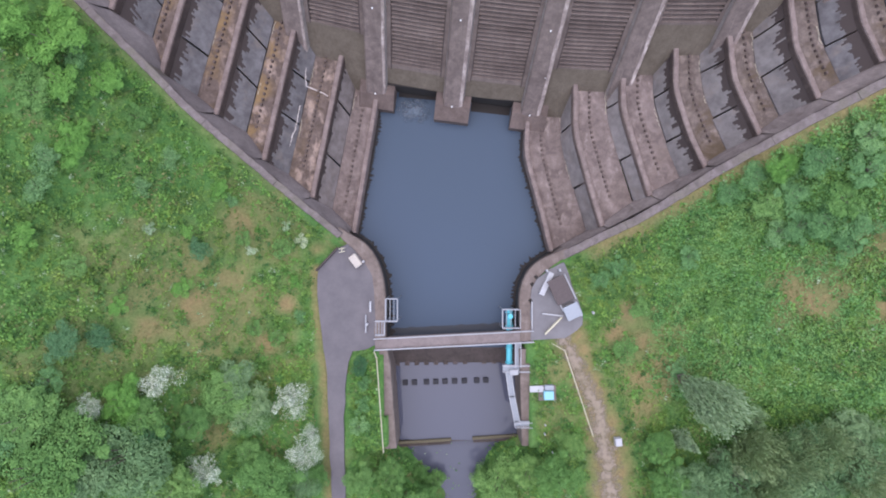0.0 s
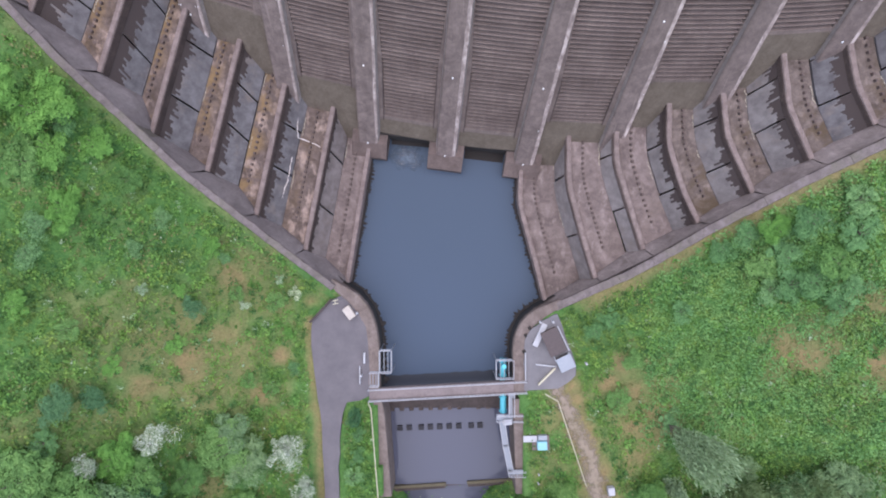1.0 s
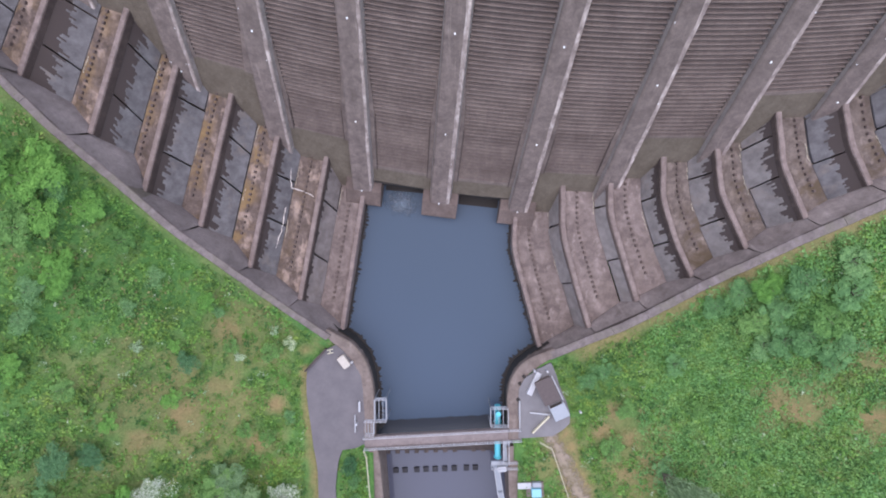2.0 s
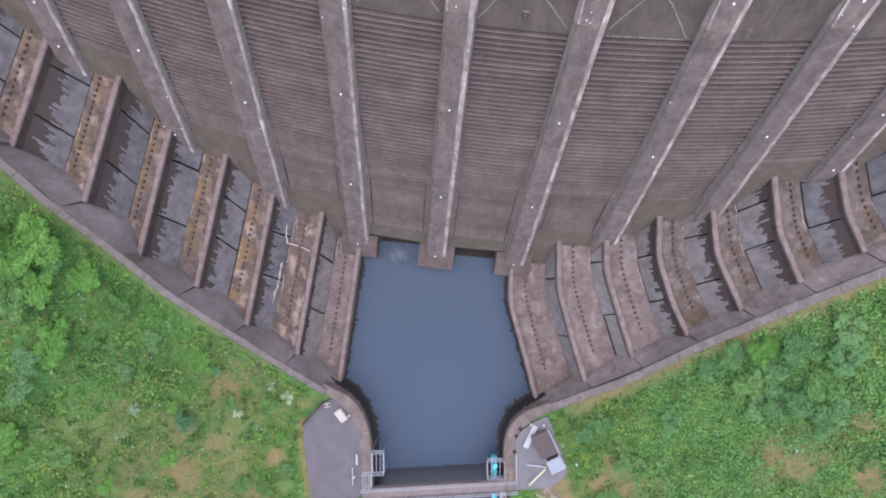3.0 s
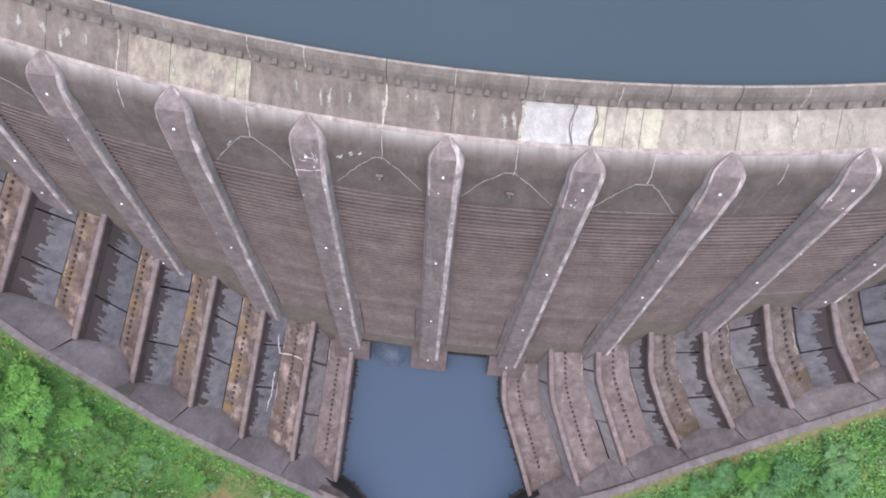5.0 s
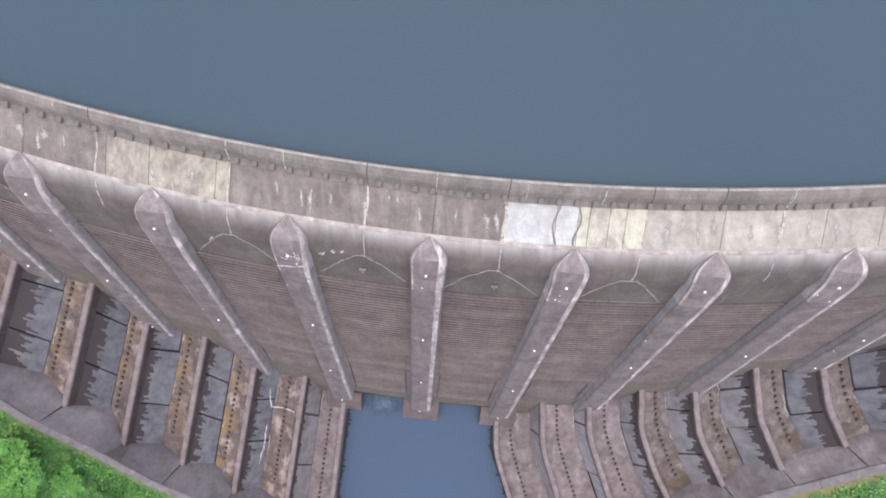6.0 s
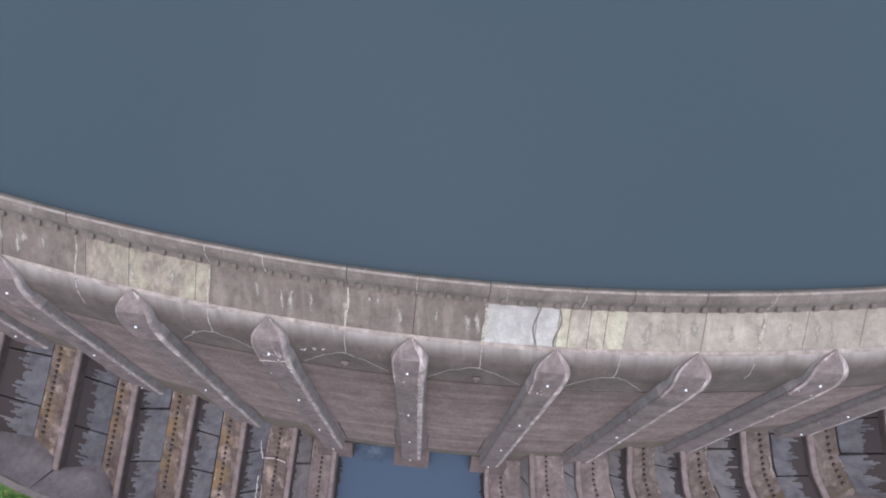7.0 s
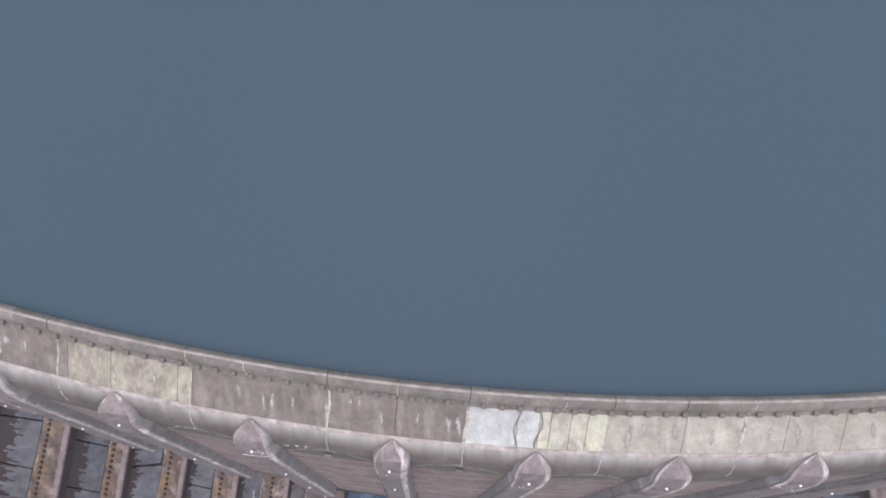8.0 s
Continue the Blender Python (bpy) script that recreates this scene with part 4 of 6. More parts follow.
# rippled outflow below the west opening
V, E = [], []
for i in range(15):
    for j in range(15):
        a, b = i / 7 - 1, j / 7 - 1
        V.append(D(-9.6 + 4.0 * a, 24.2 + 3.2 * b, WATER_LOW + 0.03))
        E.append(max(0.0, 1.15 - math.hypot(a, b)))
F = [(i * 15 + j, (i + 1) * 15 + j, (i + 1) * 15 + j + 1, i * 15 + j + 1) for i in range(14) for j in range(14)]
rip = mesh_ob("outflow_water", V, F, M_RIPPLE, smooth=True)
rip.data.attributes.new("inner", "FLOAT", "POINT").data.foreach_set("value", E)
tagged(rip, "rippled water where the outlet pours into the pool", "water", kind="structure")

# ---------------------------------------------------------------- stepped flanks
RIGHT = [
    ([(13.5, 25.5), (13.34, 22.8), (13.05, 17.0), (15.4, 8.3), (17.5, 0.0)], -2.5),
    ([(20.6, 30), (20.5, 27), (20.5, 19.6), (23.0, 10.4), (24.8, 4.4)], 1.7),
    ([(27.5, 31), (27.4, 26.9), (27.35, 22.9), (29.2, 16.7), (31.6, 9.1)], 4.2),
    ([(34.6, 34), (34.5, 30.9), (34.4, 25.1), (36.5, 18.3), (38.9, 13.1)], 6.8),
    ([(41.0, 35.5), (41.1, 31.6), (41.7, 25.5), (45.4, 17.4)], 9.6),
    ([(47.6, 39.5), (47.7, 35.8), (48.5, 28.8), (51.6, 21.7)], 12.8),
    ([(54.9, 41), (55.1, 36.8), (56.1, 31.3), (58.6, 26.0)], 14.9),
    ([(62.0, 46), (62.3, 41), (63.2, 36), (66.5, 29.6)], 18.0),
    ([(69.0, 50), (69.3, 45), (70.5, 40), (74.5, 33.6)], 21.0),
]
LEFT = [
    ([(-12.6, 28.2), (-12.9, 26.1), (-16.7, 3.5)], -2.5),
    ([(-17.6, 35), (-18.1, 32.7), (-22.9, 9.2)], 1.1),
    ([(-24.5, 37.5), (-25.1, 34.8), (-29.7, 14.8)], 4.5),
    ([(-30.1, 44), (-30.7, 41.8), (-36.0, 21.3)], 7.4),
    ([(-36.5, 47), (-37.2, 44.5), (-42.4, 26.4)], 10.9),
    ([(-41.0, 53.4), (-41.7, 51.2), (-47.3, 34.0)], 14.6),
    ([(-48.6, 57), (-49.3, 54.9), (-54.6, 41.2)], 17.3),
    ([(-55.0, 63), (-56, 60), (-61.5, 47.5)], 20.5),
    ([(-62.0, 68), (-63, 65), (-69, 54)], 24.0),
]
N = 22
bm = bmesh.new()
box(bm, (0, 0, 0), (0.36, 0.4, 0.46), 0, 0.04)
baffle_mesh = bpy.data.meshes.new("baffle_block")
bm.to_mesh(baffle_mesh)
bm.free()
baffle_mesh.materials.append(M_BAFFLE)


FLOOR_SHARE = {-1: (0.64, 0.62, 0.52, 0.52, 0.47, 0.47, 0.47, 0.47), 1: (0.83, 0.77, 0.7, 0.6, 0.55, 0.52, 0.5, 0.5)}
OCHRE = {-1: (0.1, 0.2, 1.0, 1.0, 0.75, 0.7, 0.7, 0.7), 1: (0.2, 0.25, 0.4, 0.8, 1.0, 1.0, 1.0, 1.0)}


def flank(name, walls, edge, side):
    """Stepped side basins: weir walls, floors with baffle blocks, slabs, end slabs."""
    fl = empty(name, (walls[2][0][1][0], walls[2][0][1][1], -8), "stepped concrete spillway basins climbing beside the dam", "spillway")
    lines = [smooth_line(w, N) for w, _ in walls]
    fine = resample(edge, 400)
    half = 0.56 if side < 0 else 0.66
    for k, (w, z) in enumerate(walls):
        p = np.column_stack([lines[k], np.full(N, z)])
        strip_wall("weir_wall", p, 0.78, z - 6.5, M_WEIR, fl, 0.1, rough=0.05)
    for k in range(len(walls) - 1):
        a, b, za, zb = lines[k], lines[k + 1], walls[k][1], walls[k + 1][1]
        fz = za - 0.95
        fs = FLOOR_SHARE[side][k]
        cross = b - a
        faint = side > 0 and k < 2

        def across(t, w_):
            i0 = min(int(t), N - 2)
            f_ = t - i0
            pa, pb = a[i0] * (1 - f_) + a[i0 + 1] * f_, b[i0] * (1 - f_) + b[i0 + 1] * f_
            return pa + (pb - pa) * w_

        # floor, stained towards the slabs (west) or towards the hill (east)
        V, F, O = [], [], []
        cols = ((0.02, 0.1, 0.0), (0.2, 0.35, 0.0), (0.34, 0.8, 0.0), (0.44, 1.0, 0.0), (fs, 0.95, 0.0), (fs, 0, -4), (0.02, 0, -4))
        nc = len(cols)
        for i in range(N):
            end = max(0.0, (i / (N - 1) - 0.45) / 0.4)
            for w_, o_, dz in cols:
                q = a[i] + cross[i] * w_
                V.append((q[0], q[1], fz + dz + 0.04 * noise.noise((q[0], q[1], 0))))
                O.append(OCHRE[side][k] * (1.35 * o_ if side < 0 else min(1.8, 0.25 * o_ + end * (0.8 + o_))))
        for i in range(N - 1):
            F += [(i * nc + j, (i + 1) * nc + j, (i + 1) * nc + (j + 1) % nc, i * nc + (j + 1) % nc) for j in range(nc)]
        floor_ob = mesh_ob("basin_floor", V, F, M_FLOOR if side < 0 and k > 0 else (M_FLOOR_BROWN if k > 2 else M_FLOOR_GREY), fl)
        floor_ob.data.attributes.new("ochre", "FLOAT", "POINT").data.foreach_set("value", O)
        # slabs, three to a basin, with open joints between them and uneven lower edges
        seg = np.linspace(0, N - 1, 4) + np.array([0, random.uniform(-1.2, 1.2), random.uniform(-1.2, 1.2), 0])
        top = zb - (0.95 if side < 0 else 0.6)
        for s in range(3):
            idx = np.linspace(seg[s] + (0.14 if s else 0), seg[s + 1] - (0.14 if s < 2 else 0), 10)
            V, F, R, S = [], [], [], []
            shift = (random.uniform(-0.05, 0.03) if side > 0 else random.uniform(-0.02, 0.015)) + 0.02
            lift = random.uniform(0.0, 0.12)
            for t in idx:
                f0 = fs - 0.01 + shift
                for w_, z_, r_ in ((f0, fz - 0.3, 1), (f0, fz + 0.06 + lift, 1), (0.5 * f0 + 0.48, 0.5 * (fz + top) + lift, 0.5), (0.96, top, 0.0), (0.96, fz - 0.3, 0)):
                    q = across(t, w_)
                    V.append((q[0], q[1], z_ + 0.05 * noise.noise((q[0] * 0.6, q[1] * 0.6, 3.0))))
                    R.append(r_)
                    S.append(1.05 * t + 37.0 * k + 300 * side)
            for i in range(9):
                F += [(i * 5 + j, (i + 1) * 5 + j, (i + 1) * 5 + j + 1, i * 5 + j + 1) for j in range(4)]
            F += [(0, 1, 2, 3, 4), (49, 48, 47, 46, 45)]
            sl = mesh_ob("slab", V, F, M_SLAB_CLEAN if faint else (M_SLAB_GROWN if k > 3 + (side > 0) else M_SLAB_PALE if side > 0 else (M_SLAB_BROWN if k < 1 else M_SLAB)), fl)
            sl.data.attributes.new("reach", "FLOAT", "POINT").data.foreach_set("value", R)
            sl.data.attributes.new("along", "FLOAT", "POINT").data.foreach_set("value", S)
        # dark face under the next wall
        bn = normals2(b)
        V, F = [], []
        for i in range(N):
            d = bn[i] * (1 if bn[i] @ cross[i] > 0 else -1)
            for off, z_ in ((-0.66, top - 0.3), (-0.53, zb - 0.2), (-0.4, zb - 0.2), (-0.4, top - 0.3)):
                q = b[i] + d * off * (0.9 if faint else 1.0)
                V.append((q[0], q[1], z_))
        for i in range(N - 1):
            F += [(i * 4 + j, (i + 1) * 4 + j, (i + 1) * 4 + j + 1, i * 4 + j + 1) for j in range(3)]
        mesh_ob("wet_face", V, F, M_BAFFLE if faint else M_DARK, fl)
        # broken lime line along the foot of the slabs
        for t0 in (random.uniform(0.08, 0.3), random.uniform(0.45, 0.7)):
            if random.random() < 0.6:
                q = []
                for t in np.linspace(t0, t0 + random.uniform(0.06, 0.16), 9) * (N - 1):
                    r = across(t, fs - 0.03) + 0.06 * rng0.normal(size=2)
                    q.append(Vector((r[0], r[1], fz + 0.05)))
                ribbon("lime_line", q, 0.12, M_CALCITE, fl, 0.03, (0, 0, 1))
        # baffle blocks in a row
        L = np.linalg.norm(np.diff(a, axis=0), axis=1).sum()
        nb = int(L * 0.78 / 0.88)
        for j in range(nb):
            t = (0.12 + 0.74 * j / max(nb - 1, 1)) * (N - 1)
            q = across(t, 0.35)
            ob = new("baffle_block", baffle_mesh)
            ob.parent = fl
            ob.matrix_parent_inverse = Matrix.Translation(-fl.location)
            ob.matrix_basis = Matrix.Translation((q[0], q[1], fz + 0.18)) @ Matrix.Rotation(math.atan2(a[-1][1] - a[0][1], a[-1][0] - a[0][0]) + math.pi / 2, 4, "Z")
        # end slab: from the pointed end of the floor, round the slab's corner, up to the kerb
        e0 = fine[np.argmin(((fine[:, :2] - a[-1]) ** 2).sum(1))]
        e1 = fine[np.argmin(((fine[:, :2] - b[-1]) ** 2).sum(1))]
        way = (b[-1] - b[-4]) / np.linalg.norm(b[-1] - b[-4])
        reach = [abs((across(t, fs) - b[-1]) @ way - (0.9 if side < 0 else 0.0)) for t in np.linspace(0, N - 1, 90)]
        corner = across(np.linspace(0, N - 1, 90)[int(np.argmin(reach))], fs)
        foot = resample([(*(a[-1] - way * 0.5), fz), (*corner, fz), (*(b[-1] - way * 0.1), top)], 17)
        V, F = [], []
        rows = 7
        for i, t in enumerate(np.linspace(0.002, 0.998, 17) if side < 0 else np.linspace(0.012, 0.988, 17)):
            lo, hi = foot[i], e0 + (e1 - e0) * t
            dd = lo[:2] - hi[:2]
            hi = np.append(hi[:2] + dd / (np.linalg.norm(dd) + 1e-9) * min(half + (0.04 if side < 0 else 0.1), 0.6 * np.linalg.norm(dd)), hi[2] - (0.12 if side < 0 else 0.2))
            for r in range(rows):
                f_ = r / (rows - 1)
                q = lo + (hi - lo) * f_
                V.append((q[0], q[1], q[2] + (0.03 if r else -0.35) - 0.5 * math.sin(math.pi * f_) * f_ + 0.14 * noise.noise((q[0] * 0.5, q[1] * 0.5, 7.0)) * math.sin(math.pi * f_)))
        for i in range(16):
            F += [(i * rows + j, (i + 1) * rows + j, (i + 1) * rows + j + 1, i * rows + j + 1) for j in range(rows - 1)]
        mesh_ob("end_slab", V, F, M_ENDSLAB if side < 0 else M_ENDSLAB_PALE, fl, smooth=True)
    # kerb in lengths along the hillside
    ed = resample(edge, 40)
    for i in range(0, 39, 3):
        seg = resample(ed[i:min(i + 4, 40)], 8)
        seg[0, :2] += (seg[1, :2] - seg[0, :2]) * 0.05
        seg[:, 2] += random.uniform(-0.05, 0.05)
        strip_wall("coping", seg, half * 2, seg[:, 2].min() - 9, M_COPING, fl, 0.1, rough=0.12)
    return fl


flank("left_spillway_steps", LEFT, LEFT_EDGE[1:], -1)
flank("right_spillway_steps", RIGHT, RIGHT_EDGE[:-1], 1)

# ---------------------------------------------------------------- pool banks and lower channel
for nm, line, low in (("left_basin_wall", LEFT_BANK, LEFT_LOW), ("right_basin_wall", RIGHT_BANK, RIGHT_LOW)):
    w = empty(nm, (line[3][0], line[3][1], -9), "curved grey concrete wall round the stilling pool", "wall", kind="structure")
    strip_wall("bank_wall", smooth_line(line, 30), np.interp(np.arange(30), [0, 7], [1.2, 2.1]), -11, M_BANKWALL, w, 0.15)
    strip_wall("channel_wall", smooth_line(low, 14), 2.0, -12, M_BANKWALL, w, 0.12)

# glacis below the bridge, apron, sill
V, F = [], []
for x in np.linspace(-11, 12, 12):
    V += [(x, -15.6, -9), (x, -15.6, -5.25), (x, -16.9, -5.1), (x, -20.1, -7.95), (x, -20.1, -9.5)]
for i in range(11):
    F += [(i * 5 + j, (i + 1) * 5 + j, (i + 1) * 5 + j + 1, i * 5 + j + 1) for j in range(4)]
glacis = tagged(mesh_ob("overflow_weir", V, F, M_APRON), "brown wet concrete weir sloping below the footbridge", "weir", kind="structure")
for i in range(12):
    if i == 8:
        continue
    bm = bmesh.new()
    box(bm, (-9.6 + i * 1.75, -20.0 + i * 0.045, -7.9), (0.8, 1.0, 0.8), 0.03, 0.06)
    part("toe_block", bm, M_APRON, glacis)
for x in (-7.4, -6.05, -4.3, -2.95, -1.6, -0.2, 1.2, 3.0, 4.3):
    bm = bmesh.new()
    box(bm, (x * 1.25 + 1.05, -23.6 + (x + 8) * 0.045, -7.75), (0.98, 0.95, 0.75), 0.03, 0.07)
    tagged(part("baffle_block", bm, M_BLOCK, glacis), "dark square baffle block")
tagged(mesh_ob("apron_water", [(-11, -34, -7.72), (13, -34, -7.72), (13, -19.9, -7.72), (-11, -19.9, -7.72)], [(0, 1, 2, 3)], M_SHALLOW), "thin lilac-grey water over the apron", "water", kind="structure")
sill = empty("stream_sill", (0, -34, -10), "low weathered sill across the stream with a central notch", "sill", kind="structure")
for x0, x1, dy in ((-10, 0.2, 0), (4.0, 12.5, 0.35)):
    bm = bmesh.new()
    a = math.atan2(1.45, 22)
    box(bm, ((x0 + x1) / 2, -34.1 + ((x0 + x1) / 2) * 0.066 + 0.25, -8.1), (x1 - x0, 0.55, 1.6), a, 0.08)
    part("sill_beam", bm, M_TIMBER, sill)
    bm = bmesh.new()
    box(bm, ((x0 + x1) / 2, -34.75 + ((x0 + x1) / 2) * 0.066 + 0.25, -8.4), (x1 - x0 - 0.3, 0.5, 1.4), a, 0.08)
    part("sill_step", bm, M_APRON, sill)
bm = bmesh.new()
box(bm, (2.1, -33.9, -8.35), (4.0, 0.5, 1.2), 0.066, 0.05)
part("notch_board", bm, M_DARK, sill)
tagged(mesh_ob("stream_water", [(-12, -60, -8.9), (12, -60, -8.9), (14, -34, -8.9), (-11, -34, -8.9), (-20, -140, -8.9), (4, -140, -8.9)], [(0, 1, 2, 3), (4, 5, 1, 0)], M_SHALLOW), "lilac-grey stream water between leafy banks", "water", kind="structure")


def rails_of(parent, pts, height=1.1, mat=None, gap=1.6, r=0.045):
    """Railings: each length is a handrail that carries its posts and its middle rail."""
    mat = mat or M_GALV
    p = [Vector(q) for q in pts]
    for a, b in zip(p[:-1], p[1:]):
        bm = bmesh.new()
        rod(bm, a + Vector((0, 0, height)), b + Vector((0, 0, height)), r, 6)
        hand = part("handrail", bm, mat, parent)
        bm = bmesh.new()
        rod(bm, a + Vector((0, 0, height * 0.5)), b + Vector((0, 0, height * 0.5)), r, 6)
        part("middle_rail", bm, mat, hand)
        n = max(1, round((b - a).length / gap))
        for i in range(n + 1):
            bm = bmesh.new()
            q = a + (b - a) * i / n
            rod(bm, q, q + Vector((0, 0, height)), r, 6)
            part("post", bm, mat, hand)


# footbridge
A, B = Vector((-12.6, -15.15, 0)), Vector((13.7, -13.75, 0))
bridge = empty("footbridge", (0.5, -14.5, -0.5), "long grey concrete footbridge with pale railings over the pool outlet", "bridge")
bm = bmesh.new()
ang = math.atan2(B.y - A.y, B.x - A.x)
box(bm, (A + B) / 2 + Vector((0, 0, -0.2)), ((B - A).length, 1.75, 0.4), ang, 0.04)
part("deck", bm, M_BRIDGE, bridge)
nrm = Vector((-(B - A).y, (B - A).x, 0)).normalized()
for s in (-1, 1):
    bm = bmesh.new()
    box(bm, (A + B) / 2 + nrm * s * 0.93 + Vector((0, 0, -0.3)), ((B - A).length, 0.12, 0.9), ang, 0.03)
    part("edge_beam", bm, M_BRIDGE, bridge)
    rails_of(bridge, [A + nrm * s * 0.92, B + nrm * s * 0.92], 1.1, M_WHITE, 1.9, 0.055)


def platform(name, label, corners, z, rail_order, ladder=None):
    pf = empty(name, (*corners[0], z - 0.2), label, "platform")
    x0, x1 = min(c[0] for c in corners), max(c[0] for c in corners)
    y0, y1 = min(c[1] for c in corners), max(c[1] for c in corners)
    n = max(3, round((x1 - x0) / 0.8))
    for i in range(n + 1):
        bm = bmesh.new()
        box(bm, (x0 + (x1 - x0) * i / n, (y0 + y1) / 2, z - 0.05), (0.1, y1 - y0, 0.08))
        part("grating_bar", bm, M_GALV, pf)
    for y in (y0, y1):
        bm = bmesh.new()
        box(bm, ((x0 + x1) / 2, y, z - 0.06), (x1 - x0, 0.14, 0.12))
        part("grating_frame", bm, M_GALV, pf)
    rails_of(pf, [(corners[i][0], corners[i][1], z) for i in rail_order], 1.1, M_WHITE, 1.0, 0.045)
    for x, y in corners:
        bm = bmesh.new()
        rod(bm, (x, y, -7.9), (x, y, z - 0.1), 0.08, 6)
        part("leg", bm, M_GALV, pf)
    return pf


platform("gauge_platform", "pale galvanised steel platform with white railings over the pool", [(-10.7, -7.6), (-8.75, -7.6), (-8.75, -11.3), (-10.7, -11.3)], 0.1, [1, 2, 3, 0, 1])
platform("landing_platform", "pale steel landing with white railings beside the footbridge", [(-12.4, -11.3), (-10.9, -11.3), (-10.9, -13.6), (-12.4, -13.6)], 0.12, [0, 1, 2, 3])
pf = platform("valve_platform", "white railed steel platform over the cyan pipe", [(8.7, -9.4), (11.6, -9.4), (11.6, -12.5), (8.7, -12.5)], -0.6, [0, 1, 2, 3, 0])
walkway = empty("channel_walkway", (10.5, -22, -2), "pale galvanised walkway with white railings along the channel wall", "walkway")
for (x0, y0), (x1, y1), w in (((8.8, -19.3), (13.2, -19.3), 1.0), ((9.7, -19.8), (10.3, -24.2), 0.9), ((10.3, -24.0), (11.2, -28.6), 0.9), ((10.8, -28.6), (13.6, -28.6), 0.8), ((11.3, -14.8), (11.3, -19.0), 0.9)):
    a, b = Vector((x0, y0, -1.0)), Vector((x1, y1, -1.0))
    bm = bmesh.new()
    an = math.atan2(b.y - a.y, b.x - a.x)
    box(bm, (a + b) / 2, ((b - a).length, w, 0.1), an)
    part("grating", bm, M_GALV, walkway)
    s = Vector((-(b - a).y, (b - a).x, 0)).normalized() * w / 2
    rails_of(walkway, [a + s, b + s], 1.1, M_WHITE, 1.3, 0.05)
    rails_of(walkway, [a - s, b - s], 1.1, M_WHITE, 1.3, 0.05)
bm = bmesh.new()
box(bm, (10.6, -19.9, -0.55), (1.5, 0.9, 0.9), 0.1, 0.1)
part("valve_box", bm, M_WHITE, walkway, "white rounded valve housing")

pipe = empty("outlet_pipe", (10, -14, -2), "bright cyan painted steel pipe crossing under the footbridge", "pipe")
bm = bmesh.new()
rod(bm, (10.05, -9.6, -2.2), (10.05, -18.9, -2.2), 0.52, 20)
part("barrel", bm, M_CYAN, pipe)
for y in (-10.1, -12.4, -16.2, -18.6):
    bm = bmesh.new()
    rod(bm, (10.05, y - 0.09, -2.2), (10.05, y + 0.09, -2.2), 0.68, 20)
    part("flange", bm, M_CYAN, pipe)
bm = bmesh.new()
rod(bm, (10.05, -10.6, -2.2), (10.05, -10.6, -0.4), 0.42, 16)
part("riser", bm, M_CYAN, pipe)

# ---------------------------------------------------------------- banks: paving, track, huts
draped("paved_yard", [(-16.7, 1.6), (-19.6, 0.4), (-22.2, -2.6), (-22.2, -7), (-21.4, -14.4), (-20.5, -20), (-20.25, -29.5), (-19.7, -41), (-19.0, -60), (-16.7, -60), (-17.4, -41), (-17.8, -29.4), (-17.45, -22), (-17.1, -19.5), (-16.95, -17.2), (-16.5, -16.35), (-12.5, -16.0), (-12.5, -8), (-13.0, -4), (-14.6, -0.4)], M_ROAD, 0.42, "worn grey asphalt yard and narrow access road", "road")
draped("compound_paving", [(13.4, -6.2), (14.4, -4.1), (16.4, -2.5), (18.6, -1.6), (19.4, -3.6), (21.8, -9.5), (21.9, -12), (19, -14.2), (13.4, -14.6), (13.3, -9)], M_PAVED, 0.42, "pale grey paved compound beside the pool", "pavement")
TRACK = smooth_line([(19.0, -13.4), (21.4, -18.2), (24.7, -25.4), (26.4, -33), (27.0, -41), (26.3, -60)], 90)
tn = normals2(TRACK)
V, F, E = [], [], []
ACROSS = np.linspace(-1, 1, 11)
for i in range(90):
    half = float(np.interp(i, [0, 15, 50, 89], [2.3, 3.0, 3.7, 3.7]))
    for c in ACROSS:
        q = TRACK[i] - tn[i] * (0.5 + half * c)
        V.append((q[0], q[1], max(float(ground(q[0], q[1])), -0.6) + 0.16 - 0.3 * abs(c) ** 6))
        E.append(1 - abs(c))
F = [(i * 11 + j, i * 11 + j + 1, i * 11 + j + 12, i * 11 + j + 11) for i in range(89) for j in range(10)]
track = mesh_ob("dirt_track", V, F, M_TRACK, smooth=True)
track.data.attributes.new("inner", "FLOAT", "POINT").data.foreach_set("value", E)
tagged(track, "bare sandy dirt track frayed into the grass", "road", kind="structure")

hut = empty("tool_shed", (17.9, -6.2, 0), "small shed with a brown felt roof and white trim", "shed")
tu = math.atan2(-6.4, 3.0) + math.pi / 2
bm = bmesh.new()
box(bm, (17.9, -6.0, 0.9), (2.6, 4.0, 1.8), tu, 0.03)
part("walls", bm, M_BANKWALL, hut)
bm = bmesh.new()
box(bm, (17.9, -6.0, 1.88), (2.9, 4.3, 0.14), tu, 0.03, 0.05)
part("roof", bm, M_BROWNROOF, hut)
bm = bmesh.new()
box(bm, (19.45, -5.4, 1.92), (0.14, 4.4, 0.2), tu, 0.02)
part("roof_trim", bm, M_WHITE, hut)
kiosk = empty("grey_kiosk", (20, -9.4, 0), "low kiosk with a pale grey sheet roof", "kiosk")
bm = bmesh.new()
box(bm, (19.9, -9.5, 0.8), (2.2, 2.0, 1.6), tu, 0.03)
part("walls", bm, M_BANKWALL, kiosk)
bm = bmesh.new()
box(bm, (19.9, -9.5, 1.66), (2.6, 2.4, 0.12), tu, 0.03, 0.06)
part("roof", bm, M_GREYROOF, kiosk)
